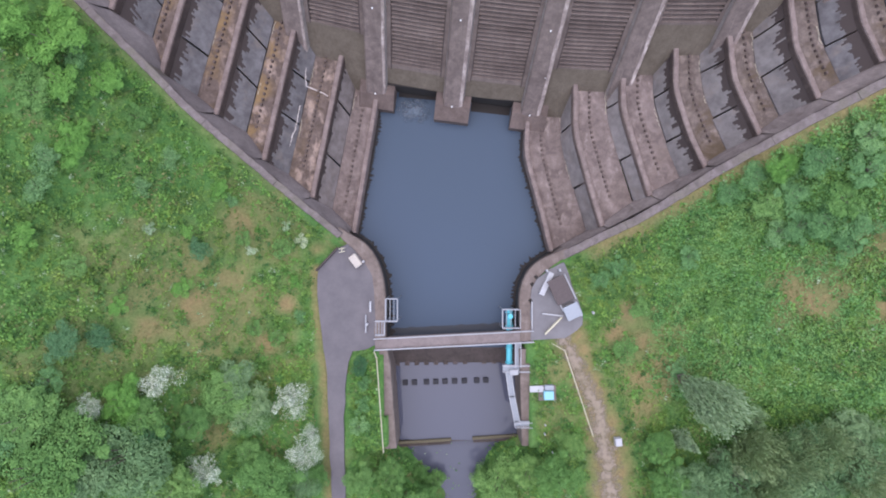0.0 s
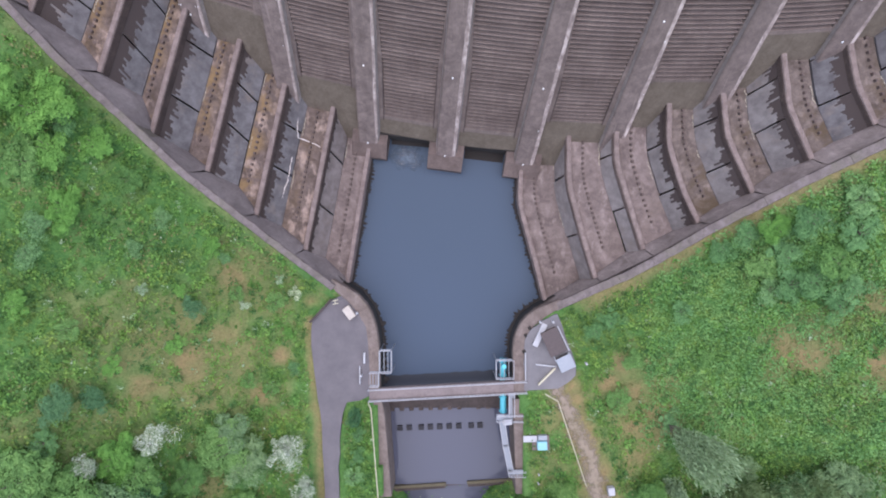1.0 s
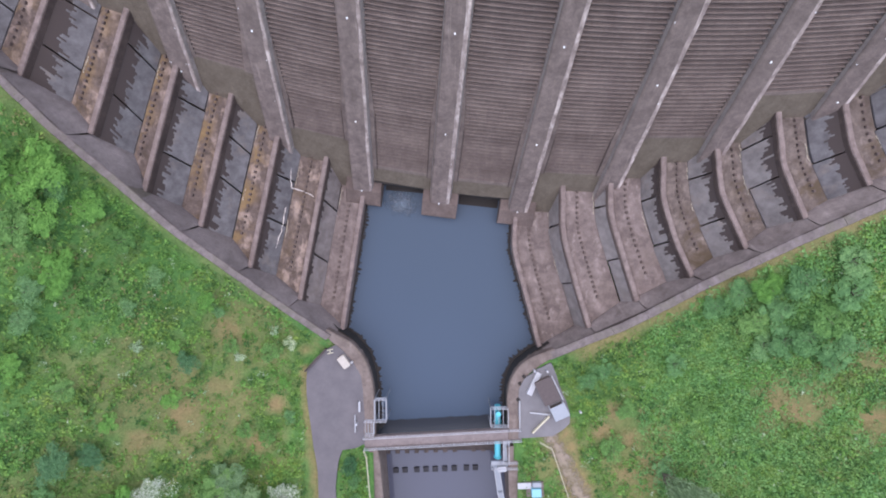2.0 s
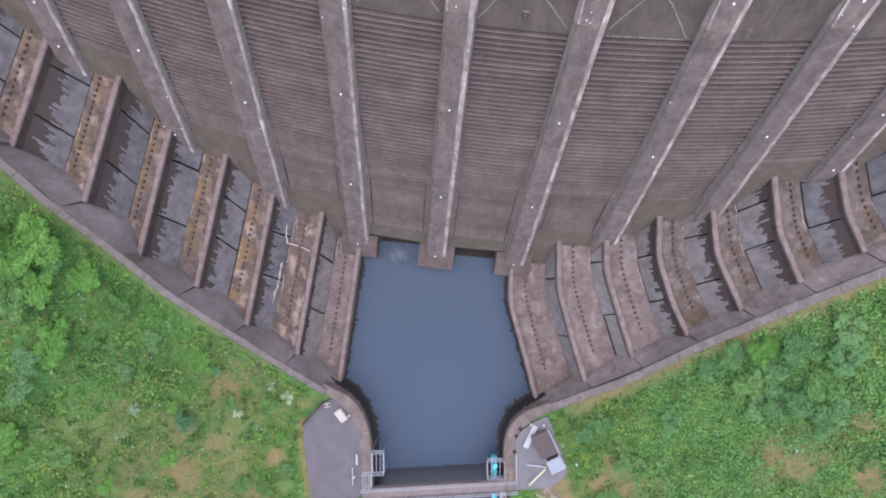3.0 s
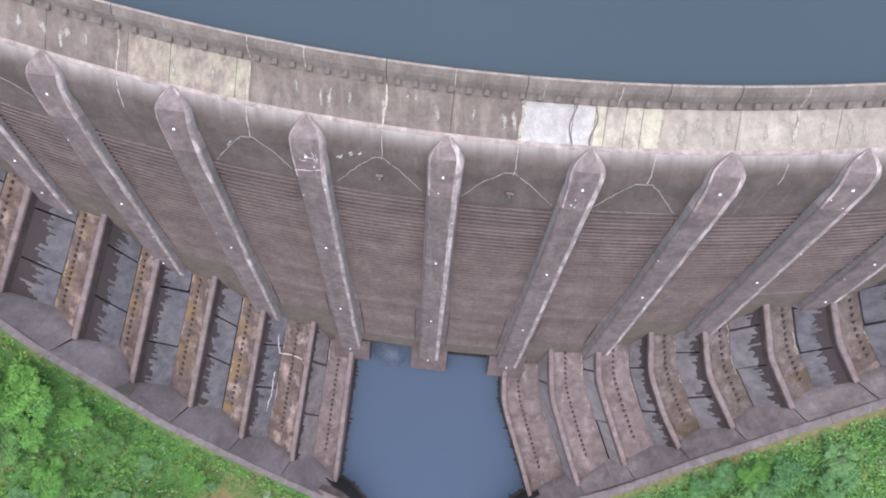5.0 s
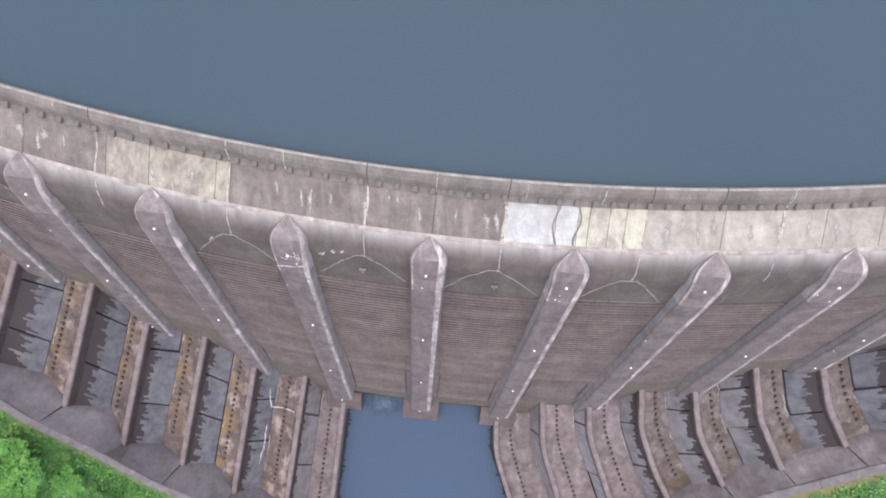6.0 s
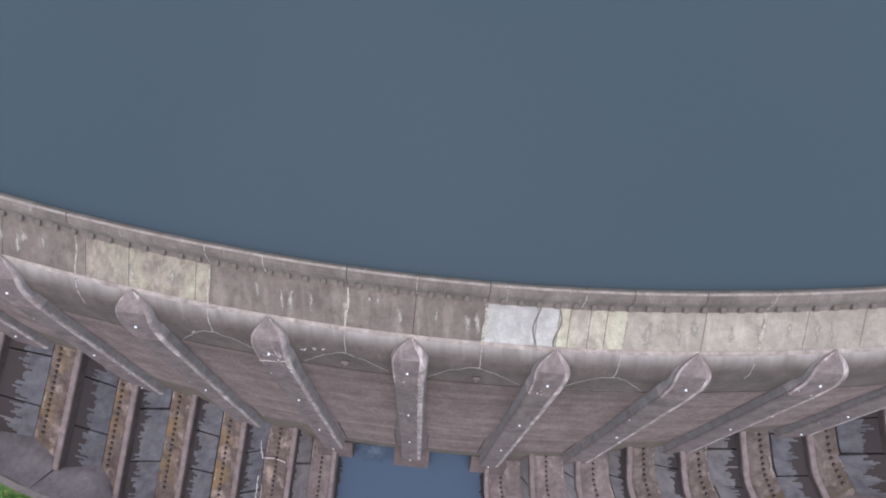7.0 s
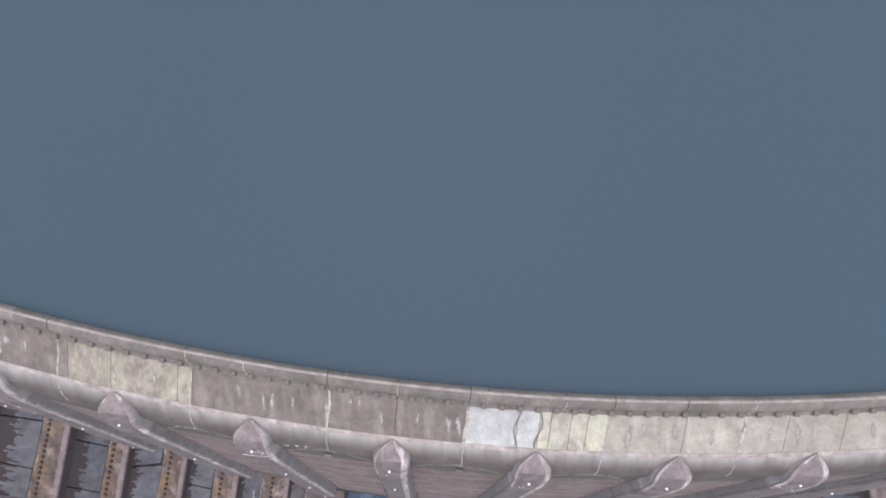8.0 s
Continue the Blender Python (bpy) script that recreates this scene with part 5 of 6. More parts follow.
for nm, a, b, w, h, lab in (("bench_wall", (15.0, -6.9), (16.7, -3.2), 0.9, 0.7, "pale concrete bench wall by the pool"), ("gate_beam", (15.6, -13.4), (18.4, -10.6), 0.28, 0.5, "pale painted barrier beam on the paving"), ("kerb_beam", (15.2, -10.0), (18.6, -10.4), 0.22, 0.3, "pale low kerb beam on the paving"), ("edge_rail", (17.0, -5.0), (18.6, -9.6), 0.14, 0.4, "pale low rail on the paving")):
    bm = bmesh.new()
    a, b = Vector((*a, 0)), Vector((*b, 0))
    an = math.atan2(b.y - a.y, b.x - a.x)
    box(bm, (a + b) / 2 + Vector((0, 0, 0.2 + h / 2)), ((b - a).length, w, h), an, 0.03)
    tagged(part(nm, bm, M_SOIL if nm == "gate_beam" else M_WHITE, None), lab, "wall" if nm == "bench_wall" else "barrier")
pump = empty("pump_kiosk", (16.2, -23.2, -1), "small kiosk with a pale blue lid and a white access plank", "kiosk")
for nm, c, s, mt in (("plinth", (16.1, -23.2, -0.2), (2.9, 2.5, 0.5), M_BANKWALL), ("lid", (16.2, -23.4, 0.5), (1.6, 1.4, 0.9), M_PALEBLUE), ("plank", (14.3, -22.5, 0.2), (2.3, 1.05, 0.16), M_WHITE), ("box", (16.3, -22.2, 0.3), (1.5, 0.8, 0.7), M_GREYROOF)):
    bm = bmesh.new()
    box(bm, c, s, 0.03, 0.05)
    part(nm, bm, mt, pump)
bm = bmesh.new()
box(bm, (27.6, -31.0, 0.45), (1.1, 1.3, 1.0), 0.1, 0.08)
tagged(part("white_crate", bm, M_WHITE, None), "white square crate standing on the dirt track", "crate")
bm = bmesh.new()
box(bm, (-15.75, -1.3, 0.55), (1.35, 2.2, 0.9), 0.62, 0.12)
for v in bm.verts:
    v.co += 0.08 * noise.noise_vector(v.co * 1.3)
tagged(part("stone_block", bm, M_STONE, None), "pale squared stone block at the edge of the yard", "stone")
bm = bmesh.new()
box(bm, (-14.45, -1.4, 0.45), (0.35, 0.35, 0.7), 0.3, 0.06)
tagged(part("bollard", bm, M_WHITE, None), "small pale bollard beside the stone block", "bollard")
stile = empty("stile", (-18.0, 0.5, 0.2), "small weathered timber stile at the yard corner", "stile")
for (dx, dy, ln, an) in ((0, 0.25, 1.0, 0.2), (0.05, -0.3, 1.0, 0.2), (0, 0, 0.8, 1.5)):
    bm = bmesh.new()
    box(bm, (-18.0 + dx, 0.5 + dy, 0.75), (ln, 0.14, 0.12), an, 0.02)
    part("rail", bm, M_SOIL, stile)
low = empty("yard_wall", (-20.5, -1.2, 0), "low brown retaining wall at the edge of the yard", "wall")
for a, c in (((-22.3, -2.9), (-20.4, -0.9)), ((-20.4, -0.9), (-18.7, 0.9))):
    bm = bmesh.new()
    a, c = Vector((*a, 0.35)), Vector((*c, 0.45))
    box(bm, (a + c) / 2, ((c - a).length, 0.3, 0.9), math.atan2(c.y - a.y, c.x - a.x), 0.03)
    part("wall_length", bm, M_APRON, low)
for nm, c, d, lab in (("parapet_bar", (-13.27, -8.9, 0.35), (0.3, 1.8, 0.5), "short white painted parapet bar on the pool wall"), ("parapet_bar", (-14.03, -11.75, 0.35), (0.16, 3.0, 0.5), "thin pale parapet bar beside the yard")):
    bm = bmesh.new()
    box(bm, c, d, 0.0, 0.04)
    tagged(part(nm, bm, M_WHITE, None), lab, "parapet", "parapet bars by the yard")
bm = bmesh.new()
box(bm, (-13.81, -11.8, 0.5), (0.4, 0.4, 0.9), 0.1, 0.06)
tagged(part("marker_post", bm, M_WHITE, None), "short white painted post beside the yard", "post")
bm = bmesh.new()
box(bm, (13.5, -10.3, 0.45), (0.16, 4.6, 0.4), 0.0, 0.03)
tagged(part("parapet_bar", bm, M_WHITE, None), "pale low parapet bar beside the compound", "parapet")
for x, y, h in ((15.9, -2.9, 0.8), (17.9, -2.8, 1.0), (18.3, -4.1, 1.0), (20.5, -8.1, 1.0), (21.5, -10.1, 0.9), (23.5, -9.8, 0.7)):
    bm = bmesh.new()
    box(bm, (x, y, float(ground(x, y)) + h / 2 + 0.2), (0.3, 0.45, h), 0.4, 0.05)
    tagged(part("marker_post", bm, M_WHITE, None), "short pale post at the edge of the compound", "post", "pale posts round the compound")
for x, y in ((16.9, -32.9), (15.6, -29.9), (15.7, -28.4)):
    bm = bmesh.new()
    box(bm, (x, y, 0.3), (0.22, 0.22, 0.7), 0.2, 0.04)
    tagged(part("marker_post", bm, M_WHITE, None), "short white painted post beside the channel", "post", "white posts by the channel")
for x, y in ((14.25, -4.0), (13.6, -5.2), (13.3, -7.9)):
    bm = bmesh.new()
    box(bm, (x, y, 0.2), (0.55, 0.6, 0.16), 0.6, 0.04)
    tagged(part("drain_cover", bm, M_BLACK_AND_SHADE, None), "dark cast drain cover on the pool wall", "cover", "drain covers on the pool wall")
fence = empty("track_fence", (20, -22, 0), "pale timber rail fence beside the dirt track", "fence")
rails_of(fence, [(16.8, -14.9, 0.1), (18.8, -16.0, 0.1), (23.4, -30.0, 0.1)], 1.0, M_SOIL, 1.8, 0.045)
fence = empty("channel_fence", (-12, -24, 0), "pale timber rail fence along the channel wall", "fence")
rails_of(fence, [(-12.6, -16.3, 0.0), (-12.2, -17.5, -0.2), (-11.1, -33.2, -0.6)], 1.0, M_SOIL, 1.8, 0.045)

# white mineral lines on the second basin of the west flank
W = bpy.data.objects["left_spillway_steps"]
for pts in ([(-24.0, 32.6, 1.2), (-23.9, 27.6, 1.1), (-22.3, 27.2, 0.35), (-20.4, 26.3, 0.28)], [(-24.9, 24.5, 1.0), (-25.6, 21.0, 1.0), (-26.9, 17.0, 1.0)]):
    q = resample(pts, 24)
    q[:, :2] += 0.05 * rng0.normal(size=(24, 2))
    ribbon("mineral_line", [Vector(p) for p in q], 0.17, M_SALT, W, 0.06, (0, 0, 1))


def weed(line, z, n, reach, side):
    """Ragged dark weed along a wall at the waterline."""
    p = resample(line, n)
    nn = normals2(p) * side
    V, F = [], []
    for i in range(n):
        w = reach * (0.25 + abs(noise.noise((p[i, 0] * 2.1, p[i, 1] * 2.1, 5.0))) * 1.6)
        V += [(p[i, 0], p[i, 1], z + 0.25), (p[i, 0] + nn[i, 0] * w * 0.6, p[i, 1] + nn[i, 1] * w * 0.6, z + 0.12), (p[i, 0] + nn[i, 0] * w, p[i, 1] + nn[i, 1] * w, z - 0.05)]
    for i in range(n - 1):
        F += [(i * 3 + j, (i + 1) * 3 + j, (i + 1) * 3 + j + 1, i * 3 + j + 1) for j in range(2)]
    ob = mesh_ob("weed_fringe", V, F, M_BLACK_AND_SHADE)
    return tagged(ob, "dark ragged weed along the waterline of the pool wall", "weed", kind="stuff")


def shifted(line, d):
    p = resample([q[:2] for q in line], 30)
    return p + normals2(p) * d


weed(shifted(LEFT_BANK, 1.04), WATER_LOW, 160, 1.0, 1)
weed(shifted(RIGHT_BANK, -1.04), WATER_LOW, 160, 1.1, -1)
weed(shifted(LEFT[0][0], 0.46), WATER_LOW, 200, 0.9, 1)
weed(shifted(RIGHT[0][0], -0.46), WATER_LOW, 200, 0.7, -1)


def wet_wall(wall, line, d):
    """Dark wet growth on the pool face of a basin wall, ragged at its top."""
    p = shifted(line, d)
    p = resample(p, 90)
    V, F = [], []
    for i in range(90):
        top = -1.1 - 1.3 * abs(noise.noise((p[i, 0] * 1.6, p[i, 1] * 1.6, 2.0)))
        V += [(p[i, 0], p[i, 1], top), (p[i, 0], p[i, 1], -6.5)]
    F = [(i * 2, i * 2 + 2, i * 2 + 3, i * 2 + 1) for i in range(89)]
    mesh_ob("wet_growth", V, F, M_GROWTH, bpy.data.objects[wall])


wet_wall("left_basin_wall", LEFT_BANK, 1.06)
wet_wall("right_basin_wall", RIGHT_BANK, -1.06)

# ---------------------------------------------------------------- plants
rng = np.random.default_rng(7)


def leaf_quads(centres, size, flat=0.5, outward=None):
    """Small bent leaves (two triangles each) round the given centres."""
    n = len(centres)
    nrm = rng.normal(size=(n, 3))
    nrm[:, 2] = np.abs(nrm[:, 2]) + flat
    if outward is not None:
        nrm = 0.3 * nrm + 1.2 * outward + np.array([0, 0, 0.35])
    nrm /= np.linalg.norm(nrm, axis=1)[:, None]
    t = rng.normal(size=(n, 3))
    a = np.cross(nrm, t)
    a /= np.linalg.norm(a, axis=1)[:, None] + 1e-9
    b = np.cross(nrm, a)
    s = size * rng.uniform(0.55, 1.3, (n, 1))
    w = s * rng.uniform(0.45, 0.8, (n, 1))
    V = np.stack([centres - a * s, centres + b * w + nrm * s * 0.15, centres + a * s - nrm * s * 0.2, centres - b * w + nrm * s * 0.15], 1).reshape(-1, 3)
    F = np.arange(4 * n).reshape(-1, 4)
    return V, F


def fast_mesh(name, V, F, mat):
    me = bpy.data.meshes.new(name)
    me.vertices.add(len(V))
    me.vertices.foreach_set("co", np.ascontiguousarray(V, dtype=np.float32).ravel())
    me.loops.add(F.size)
    me.loops.foreach_set("vertex_index", F.ravel().astype(np.int32))
    me.polygons.add(len(F))
    me.polygons.foreach_set("loop_start", (np.arange(len(F)) * F.shape[1]).astype(np.int32))
    me.update(calc_edges=True)
    me.materials.append(mat)
    return me


def crown_points(n, lobes, squash):
    """Points near the skins of several lobes of an uneven crown of unit radius."""
    cs = np.clip(rng.normal(size=(lobes, 3)) * (0.45, 0.45, 0.25), -0.75, 0.75)
    cs[0] = 0
    rs = rng.uniform(0.2, 0.5, lobes)
    rs[0] = 0.62
    k = rng.integers(0, lobes, n)
    d = rng.normal(size=(n, 3))
    d /= np.linalg.norm(d, axis=1)[:, None]
    d[:, 2] = np.where(d[:, 2] < -0.35, -d[:, 2], d[:, 2])
    r = rs[k][:, None] * rng.uniform(0.72, 1.06, (n, 1))
    p = cs[k] + d * r
    p += 0.05 * np.sin(p[:, [1, 2, 0]] * 17)
    p[:, 2] *= squash
    return p, d


def twig_mesh(limbs, height, spread, seed):
    """A tapered trunk with forked limbs."""
    r = random.Random(seed)
    bm = bmesh.new()

    def limb(a, b, r0, r1):
        d = b - a
        m = Matrix.Translation((a + b) / 2) @ d.to_track_quat("Z", "Y").to_matrix().to_4x4()
        bmesh.ops.create_cone(bm, cap_ends=True, segments=6, radius1=r0, radius2=r1, depth=d.length, matrix=m)

    top = Vector((r.uniform(-0.1, 0.1), r.uniform(-0.1, 0.1), height * 0.5))
    limb(Vector((0, 0, -0.4)), top, 0.2, 0.12)
    for i in range(limbs):
        an = 6.28 * i / limbs + r.uniform(-0.4, 0.4)
        e = Vector((math.cos(an) * spread, math.sin(an) * spread, height * r.uniform(0.6, 0.95)))
        limb(top * r.uniform(0.5, 1.0), e, 0.09, 0.03)
        limb(e * 0.75 + top * 0.25, e + Vector((r.uniform(-0.4, 0.4), r.uniform(-0.4, 0.4), 0.4)), 0.05, 0.015)
    me = bpy.data.meshes.new("trunk")
    bm.to_mesh(me)
    bm.free()
    me.materials.append(M_BARK)
    return me


def crown_of(n, lobes, squash, size, mat):
    p, d = crown_points(n, lobes, squash)
    return fast_mesh("crown", *leaf_quads(p, size, 0.3, d), mat)


TRUNKS = [twig_mesh(6, 1.0, 0.5, s) for s in range(3)]
CROWNS = {}
for kind, mat, n, size, lobes, squash in (("broad", M_LEAF, 11000, 0.033, 22, 0.8), ("grey", M_LEAF_GREY, 9500, 0.03, 22, 0.8), ("bright", M_LEAF_BRIGHT, 9500, 0.033, 20, 0.75), ("dark", M_LEAF_DARK, 9500, 0.033, 20, 0.8), ("hawthorn", M_BLOSSOM, 7000, 0.025, 22, 0.75), ("bush", M_LEAF, 3600, 0.044, 14, 0.62), ("brightbush", M_LEAF_BRIGHT, 3600, 0.044, 14, 0.6), ("tealbush", M_LEAF_TEAL, 3800, 0.042, 16, 0.62), ("palebush", M_UMBEL, 1500, 0.06, 12, 0.6)):
    CROWNS[kind] = [crown_of(n, lobes, squash, size, mat) for _ in range(3)]
lvl = []
for i in range(34):
    h = i / 33
    rad = (1 - h) ** 0.85
    for j in range(int(4 + 9 * rad)):
        a = rng.uniform(0, 6.28)
        s = np.linspace(0.05, 1, int(4 + 12 * rad))[:, None] * rad * rng.uniform(0.75, 1.1)
        p = np.concatenate([np.cos(a) * s, np.sin(a) * s, h * 2.4 - 0.35 * s], 1)
        lvl.append(p + rng.normal(size=p.shape) * 0.03)

def fronds(n, per, spread, lean, size, mat):
    """Leafy sprays that fan out and up from one foot, as of a many-stemmed willow of unit height."""
    P, A = [], []
    for i in range(n):
        an, rr = rng.uniform(0, 6.28), spread * math.sqrt(rng.uniform(0.02, 1))
        tip = np.array([math.cos(an) * rr + lean[0], math.sin(an) * rr + lean[1], rng.uniform(0.72, 1.0) - 0.18 * (rr / spread) ** 2])
        f = np.sqrt(rng.uniform(0.06, 1.0, per))[:, None]
        p = tip * f
        p[:, 2] = tip[2] * f[:, 0] ** 0.75
        P.append(p + rng.normal(size=p.shape) * (0.02 + 0.02 * f))
        A.append(np.tile(tip / np.linalg.norm(tip), (per, 1)))
    c, a = np.concatenate(P), np.concatenate(A)
    m = len(c)
    nrm = rng.normal(size=(m, 3)) * 0.5 + (0, 0, 1)
    a = a + rng.normal(size=(m, 3)) * 0.25
    b = np.cross(nrm, a)
    b /= np.linalg.norm(b, axis=1)[:, None]
    s_ = size * rng.uniform(0.6, 1.4, (m, 1))
    V = np.stack([c - a * s_, c + b * s_ * 0.3, c + a * s_, c - b * s_ * 0.3], 1).reshape(-1, 3)
    return fast_mesh("crown", V, np.arange(4 * m).reshape(-1, 4), mat)


CROWNS["leaning"] = [fronds(90, 80, 0.33, (0.3, -0.3), 0.023, M_LEAF_BLUE)]
CROWNS["vase"] = [fronds(150, 70, 0.5, (0.08, -0.1), 0.026, M_LEAF_OLIVE) for _ in range(2)]
CROWNS["conifer"] = [fast_mesh("crown", *leaf_quads(np.concatenate(lvl), 0.085, 1.6), M_LEAF_BLUE)]


def plant(name, kind, x, y, r, h, label, category, group, i):
    z = float(ground(x, y))
    ob = empty(name, (x, y, z - 0.1), label, category, group)
    tr = new("trunk", TRUNKS[i % 3])
    tr.parent = ob
    tr.matrix_basis = Matrix.Diagonal((max(0.5, r * 0.35), max(0.5, r * 0.35), h * (0.3 if kind in ("vase", "leaning") else 0.75), 1))
    cm = CROWNS[kind][i % len(CROWNS[kind])]
    cr = new("crown", cm)
    cr.parent = ob
    turn = Matrix.Rotation(rng.uniform(0, 6.28), 4, "Z")
    if kind in ("vase", "leaning"):
        cr.matrix_basis = (Matrix.Rotation(1.9 * i, 4, "Z") if kind == "vase" else Matrix()) @ Matrix.Diagonal((h, h, h, 1))
    elif kind == "conifer":
        cr.matrix_basis = Matrix.Translation((0, 0, 0.1 * h)) @ turn @ Matrix.Diagonal((r * 0.8, r * 0.8, h * 0.38, 1))
    else:
        cr.matrix_basis = Matrix.Translation((0, 0, h * 0.55)) @ turn @ Matrix.Diagonal((r * 0.92, r * rng.uniform(0.76, 0.95), h * rng.uniform(0.52, 0.7), 1))
    return ob


BROAD_WEST = [(-34.6, -22.5, 5.0, 6), (-40.5, -26.3, 3.6, 4.5), (-53.7, -26.3, 5.6, 7), (-57.5, -30.6, 6.3, 8), (-33.2, -32.6, 2.6, 3), (-28.7, -36.4, 5.4, 6), (-43.4, -36.8, 5.4, 7), (-58.5, -22.6, 5.0, 6), (-46.4, -24.8, 4.0, 5), (-21.9, -36.8, 2.4, 4.5), (-32.5, -26.6, 3.6, 5), (-14.4, -37.3, 2.6, 4)]
BROAD_EAST = [(8.3, -38.9, 4.6, 7), (13.1, -36.0, 3.4, 5), (16.9, -35.2, 4.0, 6), (19.3, -31.9, 3.0, 5), (-10.0, -37.8, 3.2, 6), (-7.8, -41.8, 3.4, 6), (-3.7, -43.0, 2.5, 5), (-2.6, -41.0, 2.0, 4.0), (-5.2, -39.4, 1.8, 3.6), (5.4, -40.0, 2.4, 4.5), (33.4, -30.8, 3.2, 5), (35.2, -36.2, 3.6, 5), (7.5, -44.5, 4, 6)]
BRIGHT = [(-48.6, -22.3, 3.8, 4.5), (-51.7, 27.8, 4.6, 4.5), (-55.9, 29.4, 4.0, 4.5), (-50.6, 15.0, 3.0, 3), (47.1, 12.1, 2.5, 2.6)]
DARK = [(-55.0, -12.5, 3.2, 3), (-38.3, 0.7, 2.0, 2.5), (-14.6, -18.6, 1.8, 2.6), (-51.0, -12.5, 2.4, 2.6), (-46.5, -28.5, 3.6, 6)]
GREY = [(-48.0, -29.6, 6.2, 8), (-53.0, -32.5, 5.4, 7.5), (51.1, -36.1, 5.0, 8), (44.2, -35.3, 5.0, 8), (57.7, -35.0, 5.2, 8), (63.3, -32.5, 5.4, 8), (54.4, -29.8, 4.2, 7), (61.8, -27.5, 4.5, 6), (39.3, -36.5, 4.2, 7), (48.5, -26.5, 2.6, 3.5), (-34.4, -20.0, 3.6, 5), (-32.0, -25.5, 4.0, 6), (-46.0, -33.0, 4.4, 7), (-23.5, -37.5, 3.0, 5)]
CONIFER = [(37.8, -30.3, 2.4, 7), (44.2, -33.5, 2.6, 8)]
VASE = [(46.6, -30.2, 4.0, 9), (52.0, -32.0, 4.0, 9), (57.5, -29.5, 4.0, 8), (49.5, -36.5, 4, 9), (62.5, -34.0, 4, 9)]
HAW = [(-25.7, -23.4, 3.4, 5), (-52.8, -22.2, 2.0, 4), (-44.1, -19.3, 3.1, 5), (-39.6, -35.5, 3.2, 5), (-23.9, -32.1, 3.4, 5), (-22.6, -29.4, 1.8, 4)]
PALE = [(-24.4, 2.1, 1.3, 1.3), (-44.2, 3.6, 1.2, 1.2), (-32.0, 0.4, 1.0, 0.9), (-26.6, 4.4, 1.0, 1.0)]
BUSH_EAST = [(45.7, 7.2, 3.1, 2.5), (48.9, 8.6, 3.2, 2.5), (53.0, 4.7, 3.2, 2.5), (50.4, 3.9, 2.9, 2.5), (55.1, 7.7, 3.1, 2.5), (43.7, 11.0, 2.3, 2), (57.0, 11.4, 3.1, 2.5), (56.5, 1.5, 2.7, 2), (41.0, -7.8, 1.6, 2), (36.6, -0.6, 2.0, 2), (26.6, -2.2, 2.2, 2), (24.4, -4.4, 1.9, 2), (30.2, -8.8, 2.2, 2), (37.0, -19.4, 2.2, 2), (50.8, 13.1, 3.1, 2.5), (56.1, 15.7, 2.7, 2.5), (28.9, -15.9, 2.2, 2), (40.5, 9.0, 2.2, 2), (47.9, 3.1, 2.3, 2), (58.0, 3.8, 2.7, 2)]
TEAL_WEST = [(-62.8, -25.2, 3.6, 3.4), (-60.8, -20.6, 2.6, 2.4), (-64.5, -30.0, 3.4, 3.4), (-15.1, -28.6, 1.9, 2.6), (-14.5, -25.4, 1.6, 2.0), (-14.4, -21.6, 1.5, 1.8), (-57.0, -18.2, 2.6, 2.2)]
BUSH_WEST = [(-47.4, 23.7, 2.7, 2), (-44.1, 19.4, 2.2, 2), (-41.0, 13.9, 2.0, 1.5), (-35.4, 9.6, 1.8, 1.5), (-27.3, 0.7, 1.8, 1.8), (-34.0, 8.0, 1.4, 1.5), (-51.8, 22.9, 3.1, 2.5), (-54.3, 21.2, 2.7, 2), (-50.3, 26.3, 2.3, 2), (-41.1, -5.3, 1.8, 1.5), (-32.6, 2.5, 1.4, 1.5), (-44.5, 9.6, 1.6, 1.5), (-25.6, -4.9, 1.4, 1.3), (-31.9, -12.1, 1.6, 1.5), (-55.6, 8.9, 2.3, 2), (-57.4, 2.1, 2.2, 2), (-28.7, -14.2, 1.6, 1.5), (-24.9, -10.5, 1.4, 1.3), (-48.5, -7.6, 1.8, 1.5), (-52.8, -1.7, 2.0, 1.8), (-54.1, 12.7, 2.3, 2), (-39.8, 3.3, 1.3, 1.3)]
for i, (x, y, r, h) in enumerate(BROAD_WEST + BROAD_EAST):
    plant("broadleaf_tree", "broad", x, y, r, h, "leafy mid-green broadleaf tree in full summer leaf", "tree", "broadleaf trees below the dam", i)
for i, (x, y, r, h) in enumerate(BRIGHT):
    plant("young_tree", "bright", x, y, r, h, "bright yellow-green young tree on the meadow slope", "tree", "young trees", i)
for i, (x, y, r, h) in enumerate(DARK):
    plant("dark_tree", "dark", x, y, r, h, "dense dark green tree with rounded crown", "tree", "dark trees", i)
for i, (x, y, r, h) in enumerate(GREY):
    plant("willow", "grey", x, y, r, h, "soft grey-green willow with a billowing crown", "tree", "grey-green willows", i)
for i, (x, y, r, h) in enumerate(CONIFER):
    plant("conifer", "conifer", x, y, r, h, "grey-green spruce with drooping tiers of branches", "tree", "conifers by the track", i)
for i, (x, y, r, h) in enumerate(VASE):
    plant("willow", "vase", x, y, r, h, "tall olive-green willow with fanned upright branches", "tree", "fanned willows", i)
plant("willow", "leaning", 36.8, -19.9, 4.0, 12.0, "pale grey-green willow leaning out over the meadow", "tree", "fanned willows", 0)
for i, (x, y, r, h) in enumerate(HAW):
    plant("hawthorn", "hawthorn", x, y, r, h, "hawthorn covered in white blossom", "tree", "flowering hawthorns", i)
for i, (x, y, r, h) in enumerate(PALE):
    plant("flowering_shrub", "palebush", x, y, r, h, "small shrub with pale cream flower heads in the meadow", "shrub", "pale flowering shrubs", i)
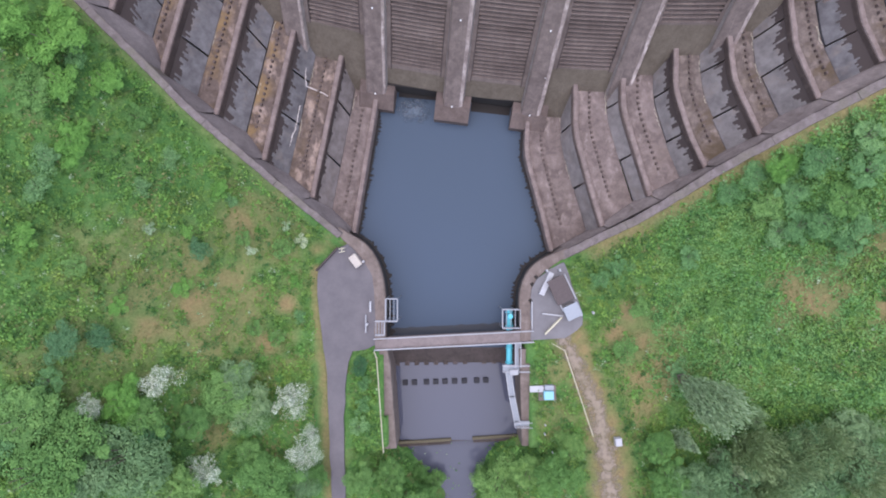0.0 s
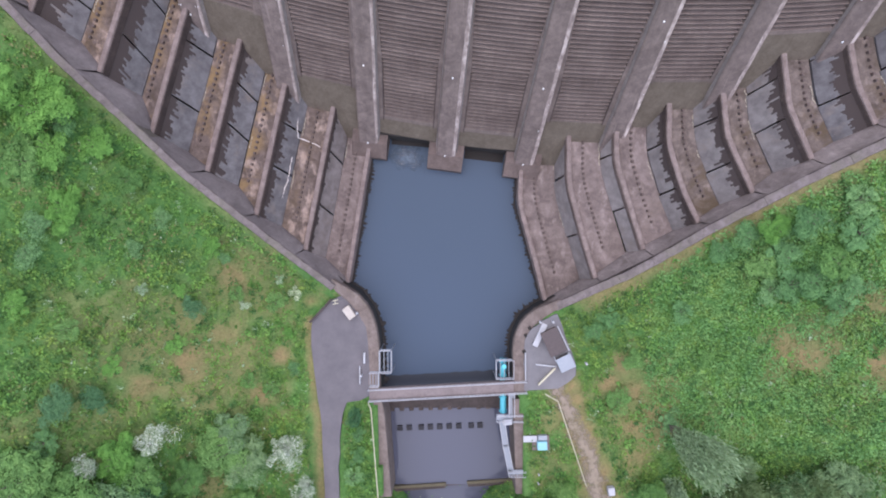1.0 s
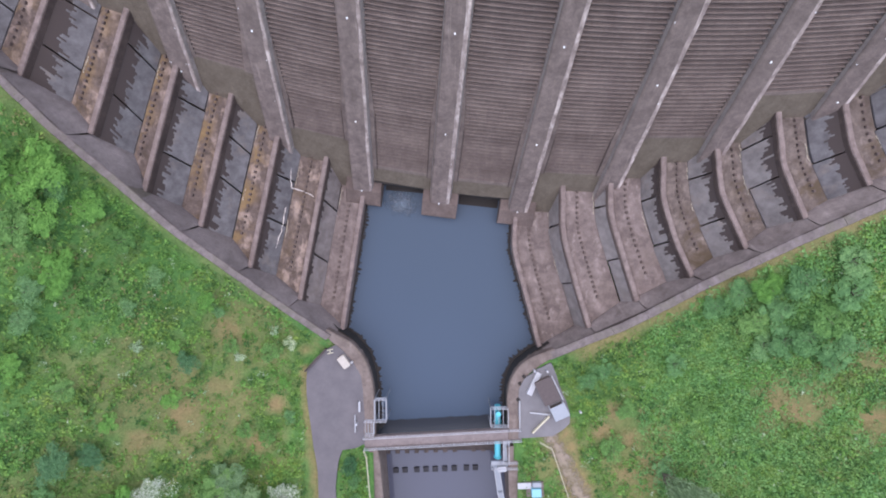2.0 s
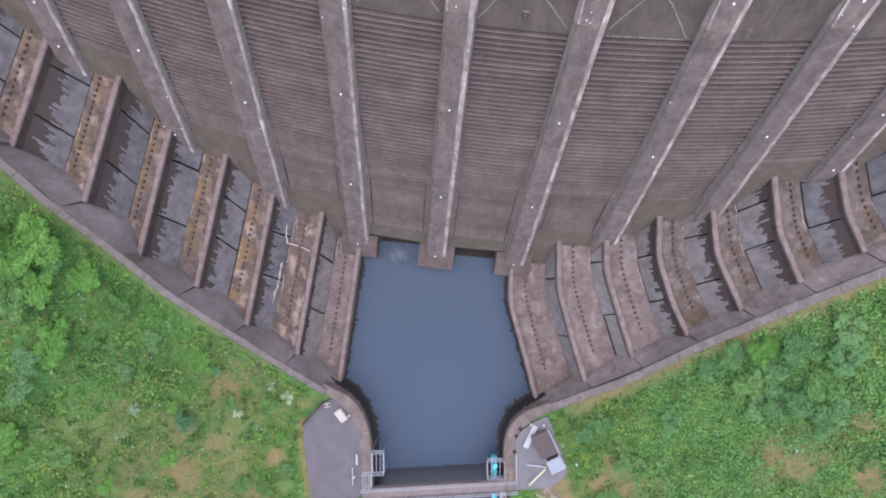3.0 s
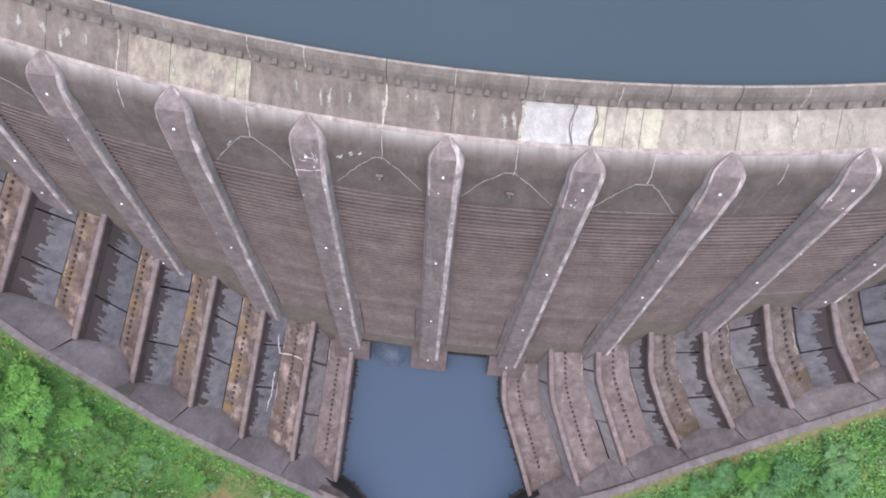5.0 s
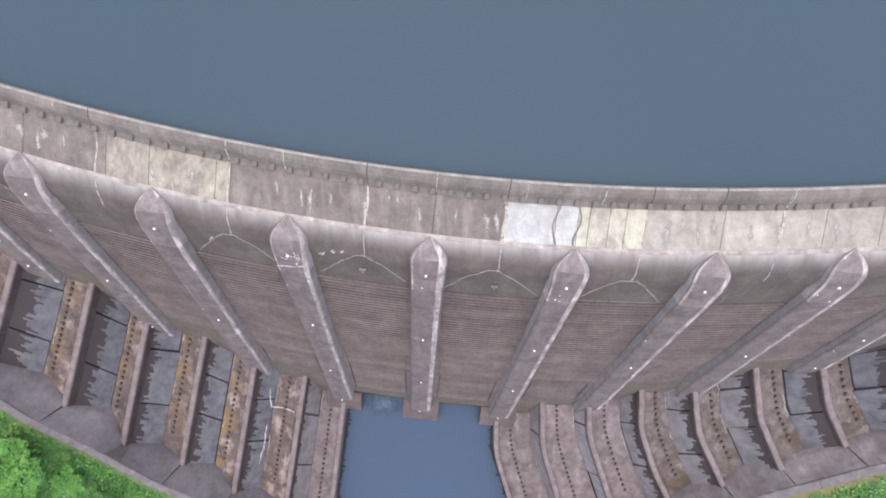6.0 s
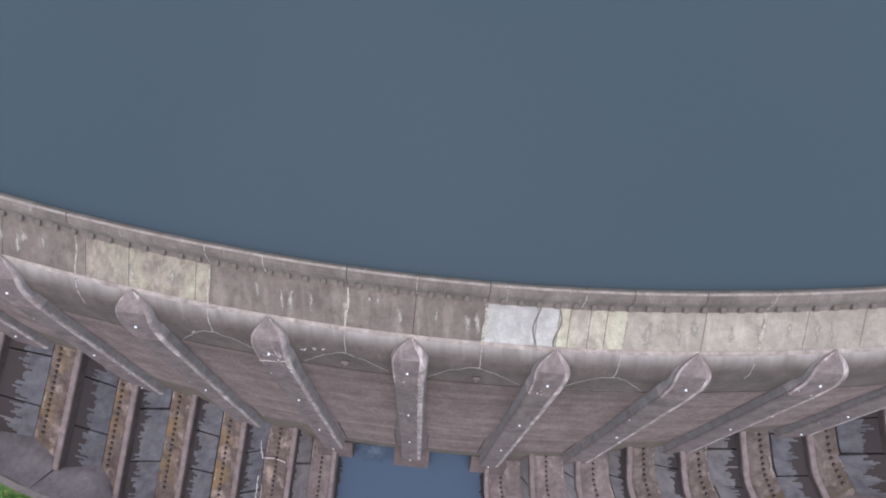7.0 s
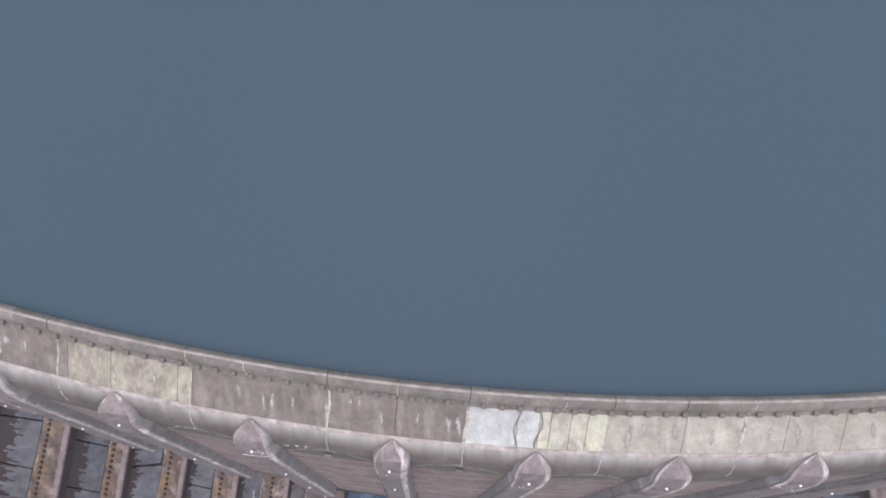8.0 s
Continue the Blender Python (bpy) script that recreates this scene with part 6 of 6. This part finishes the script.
for i, (x, y, r, h) in enumerate(BUSH_EAST):
    plant("shrub", "bush" if i % 4 == 0 else "tealbush", x, y, r, h, "dense green shrub on the east bank", "shrub", "shrubs of the east bank", i)
for i, (x, y, r, h) in enumerate(TEAL_WEST):
    plant("shrub", "tealbush", x, y, r, h, "blue-green rounded shrub in the long grass", "shrub", "blue-green shrubs", i)
for i, (x, y, r, h) in enumerate(BUSH_WEST):
    plant("shrub", ("brightbush", "bush", "tealbush")[i % 3], x, y, r, h, "low green shrub on the west meadow", "shrub", "shrubs of the west meadow", i)


def field(name, n, mat, per, size, spread, height, lo, hi, label, freq, bare=0.93, west=-72.0, south=-52.0):
    """Low plants scattered where a slow noise lies between lo and hi."""
    xs, ys = rng.uniform(west, 76, n * 4), rng.uniform(south, 62, n * 4)
    keep = ~inside(xs, ys, WORKS)
    for poly in ([(-23, 2), (-23, -62), (-16.2, -62), (-16.8, -18), (-11, -15.5), (-11, 3)], [(12, -2), (18, -2), (22.5, -10), (22.6, -16), (29.5, -31), (31, -62), (22.5, -62), (23, -26), (17, -15.2), (11, -15.2)]):
        keep &= ~inside(xs, ys, np.array(poly))
    pts = np.stack([xs, ys], 1)[keep]
    # stay clear of the walls and coping
    E = np.concatenate([resample(e, 160)[:, :2] for e in (LEFT_EDGE, LEFT_BANK, LEFT_LOW, RIGHT_EDGE, RIGHT_BANK, RIGHT_LOW)])
    d2 = np.min([((pts - e) ** 2).sum(1) for e in E[::2]], axis=0)
    pts = pts[d2 > 1.9]
    v = np.array([noise.noise((p[0] * freq, p[1] * freq, 3.1 + size)) for p in pts])
    pts = pts[(v > lo) & (v < hi) & (rng.uniform(0, 1, len(pts)) > bare * dryness(pts[:, 0], pts[:, 1]))][:n]
    dv = 0.1375 * pts[:, 0] + 0.9905 * pts[:, 1]
    pts = pts[dv < 48]
    k = np.repeat(np.arange(len(pts)), per)
    sc = rng.uniform(0.5, 1.25, len(pts))[k][:, None]
    off = rng.normal(size=(len(k), 3)) * (spread, spread, height) * sc
    off[:, 2] = np.abs(off[:, 2])
    base = np.column_stack([pts, ground(pts[:, 0], pts[:, 1])])[k]
    V, F = leaf_quads(base + off, size, 0.7)
    ob = new(name, fast_mesh(name, V, F, mat))
    return tagged(ob, label, "meadow plants", kind="stuff")


field("meadow_grass", 13000, M_MEADOW, 12, 0.17, 0.36, 0.14, -1, 0.35, "thick low green meadow plants", 0.12)
field("pale_umbels", 420, M_UMBEL, 12, 0.16, 0.3, 0.3, -1, 1, "pale flowering weeds dotted over the meadow", 0.3)
field("tall_weeds", 2800, M_WEEDS, 22, 0.2, 0.42, 0.3, -0.1, 1, "taller bright green weeds in clumps", 0.2)
field("dark_herbs", 2800, M_HERBS, 20, 0.19, 0.42, 0.26, -1, 0.12, "darker green herbs in clumps", 0.17)
field("dry_grass", 2200, M_DRY, 10, 0.2, 0.4, 0.14, -0.05, 1, "patches of dry straw-coloured grass", 0.12, 0.0)
field("bracken", 9000, M_BRACKEN, 9, 0.17, 0.4, 0.2, -1, 1, "even carpet of fresh green bracken", 0.12, 0.93, 33.0, -24.0)
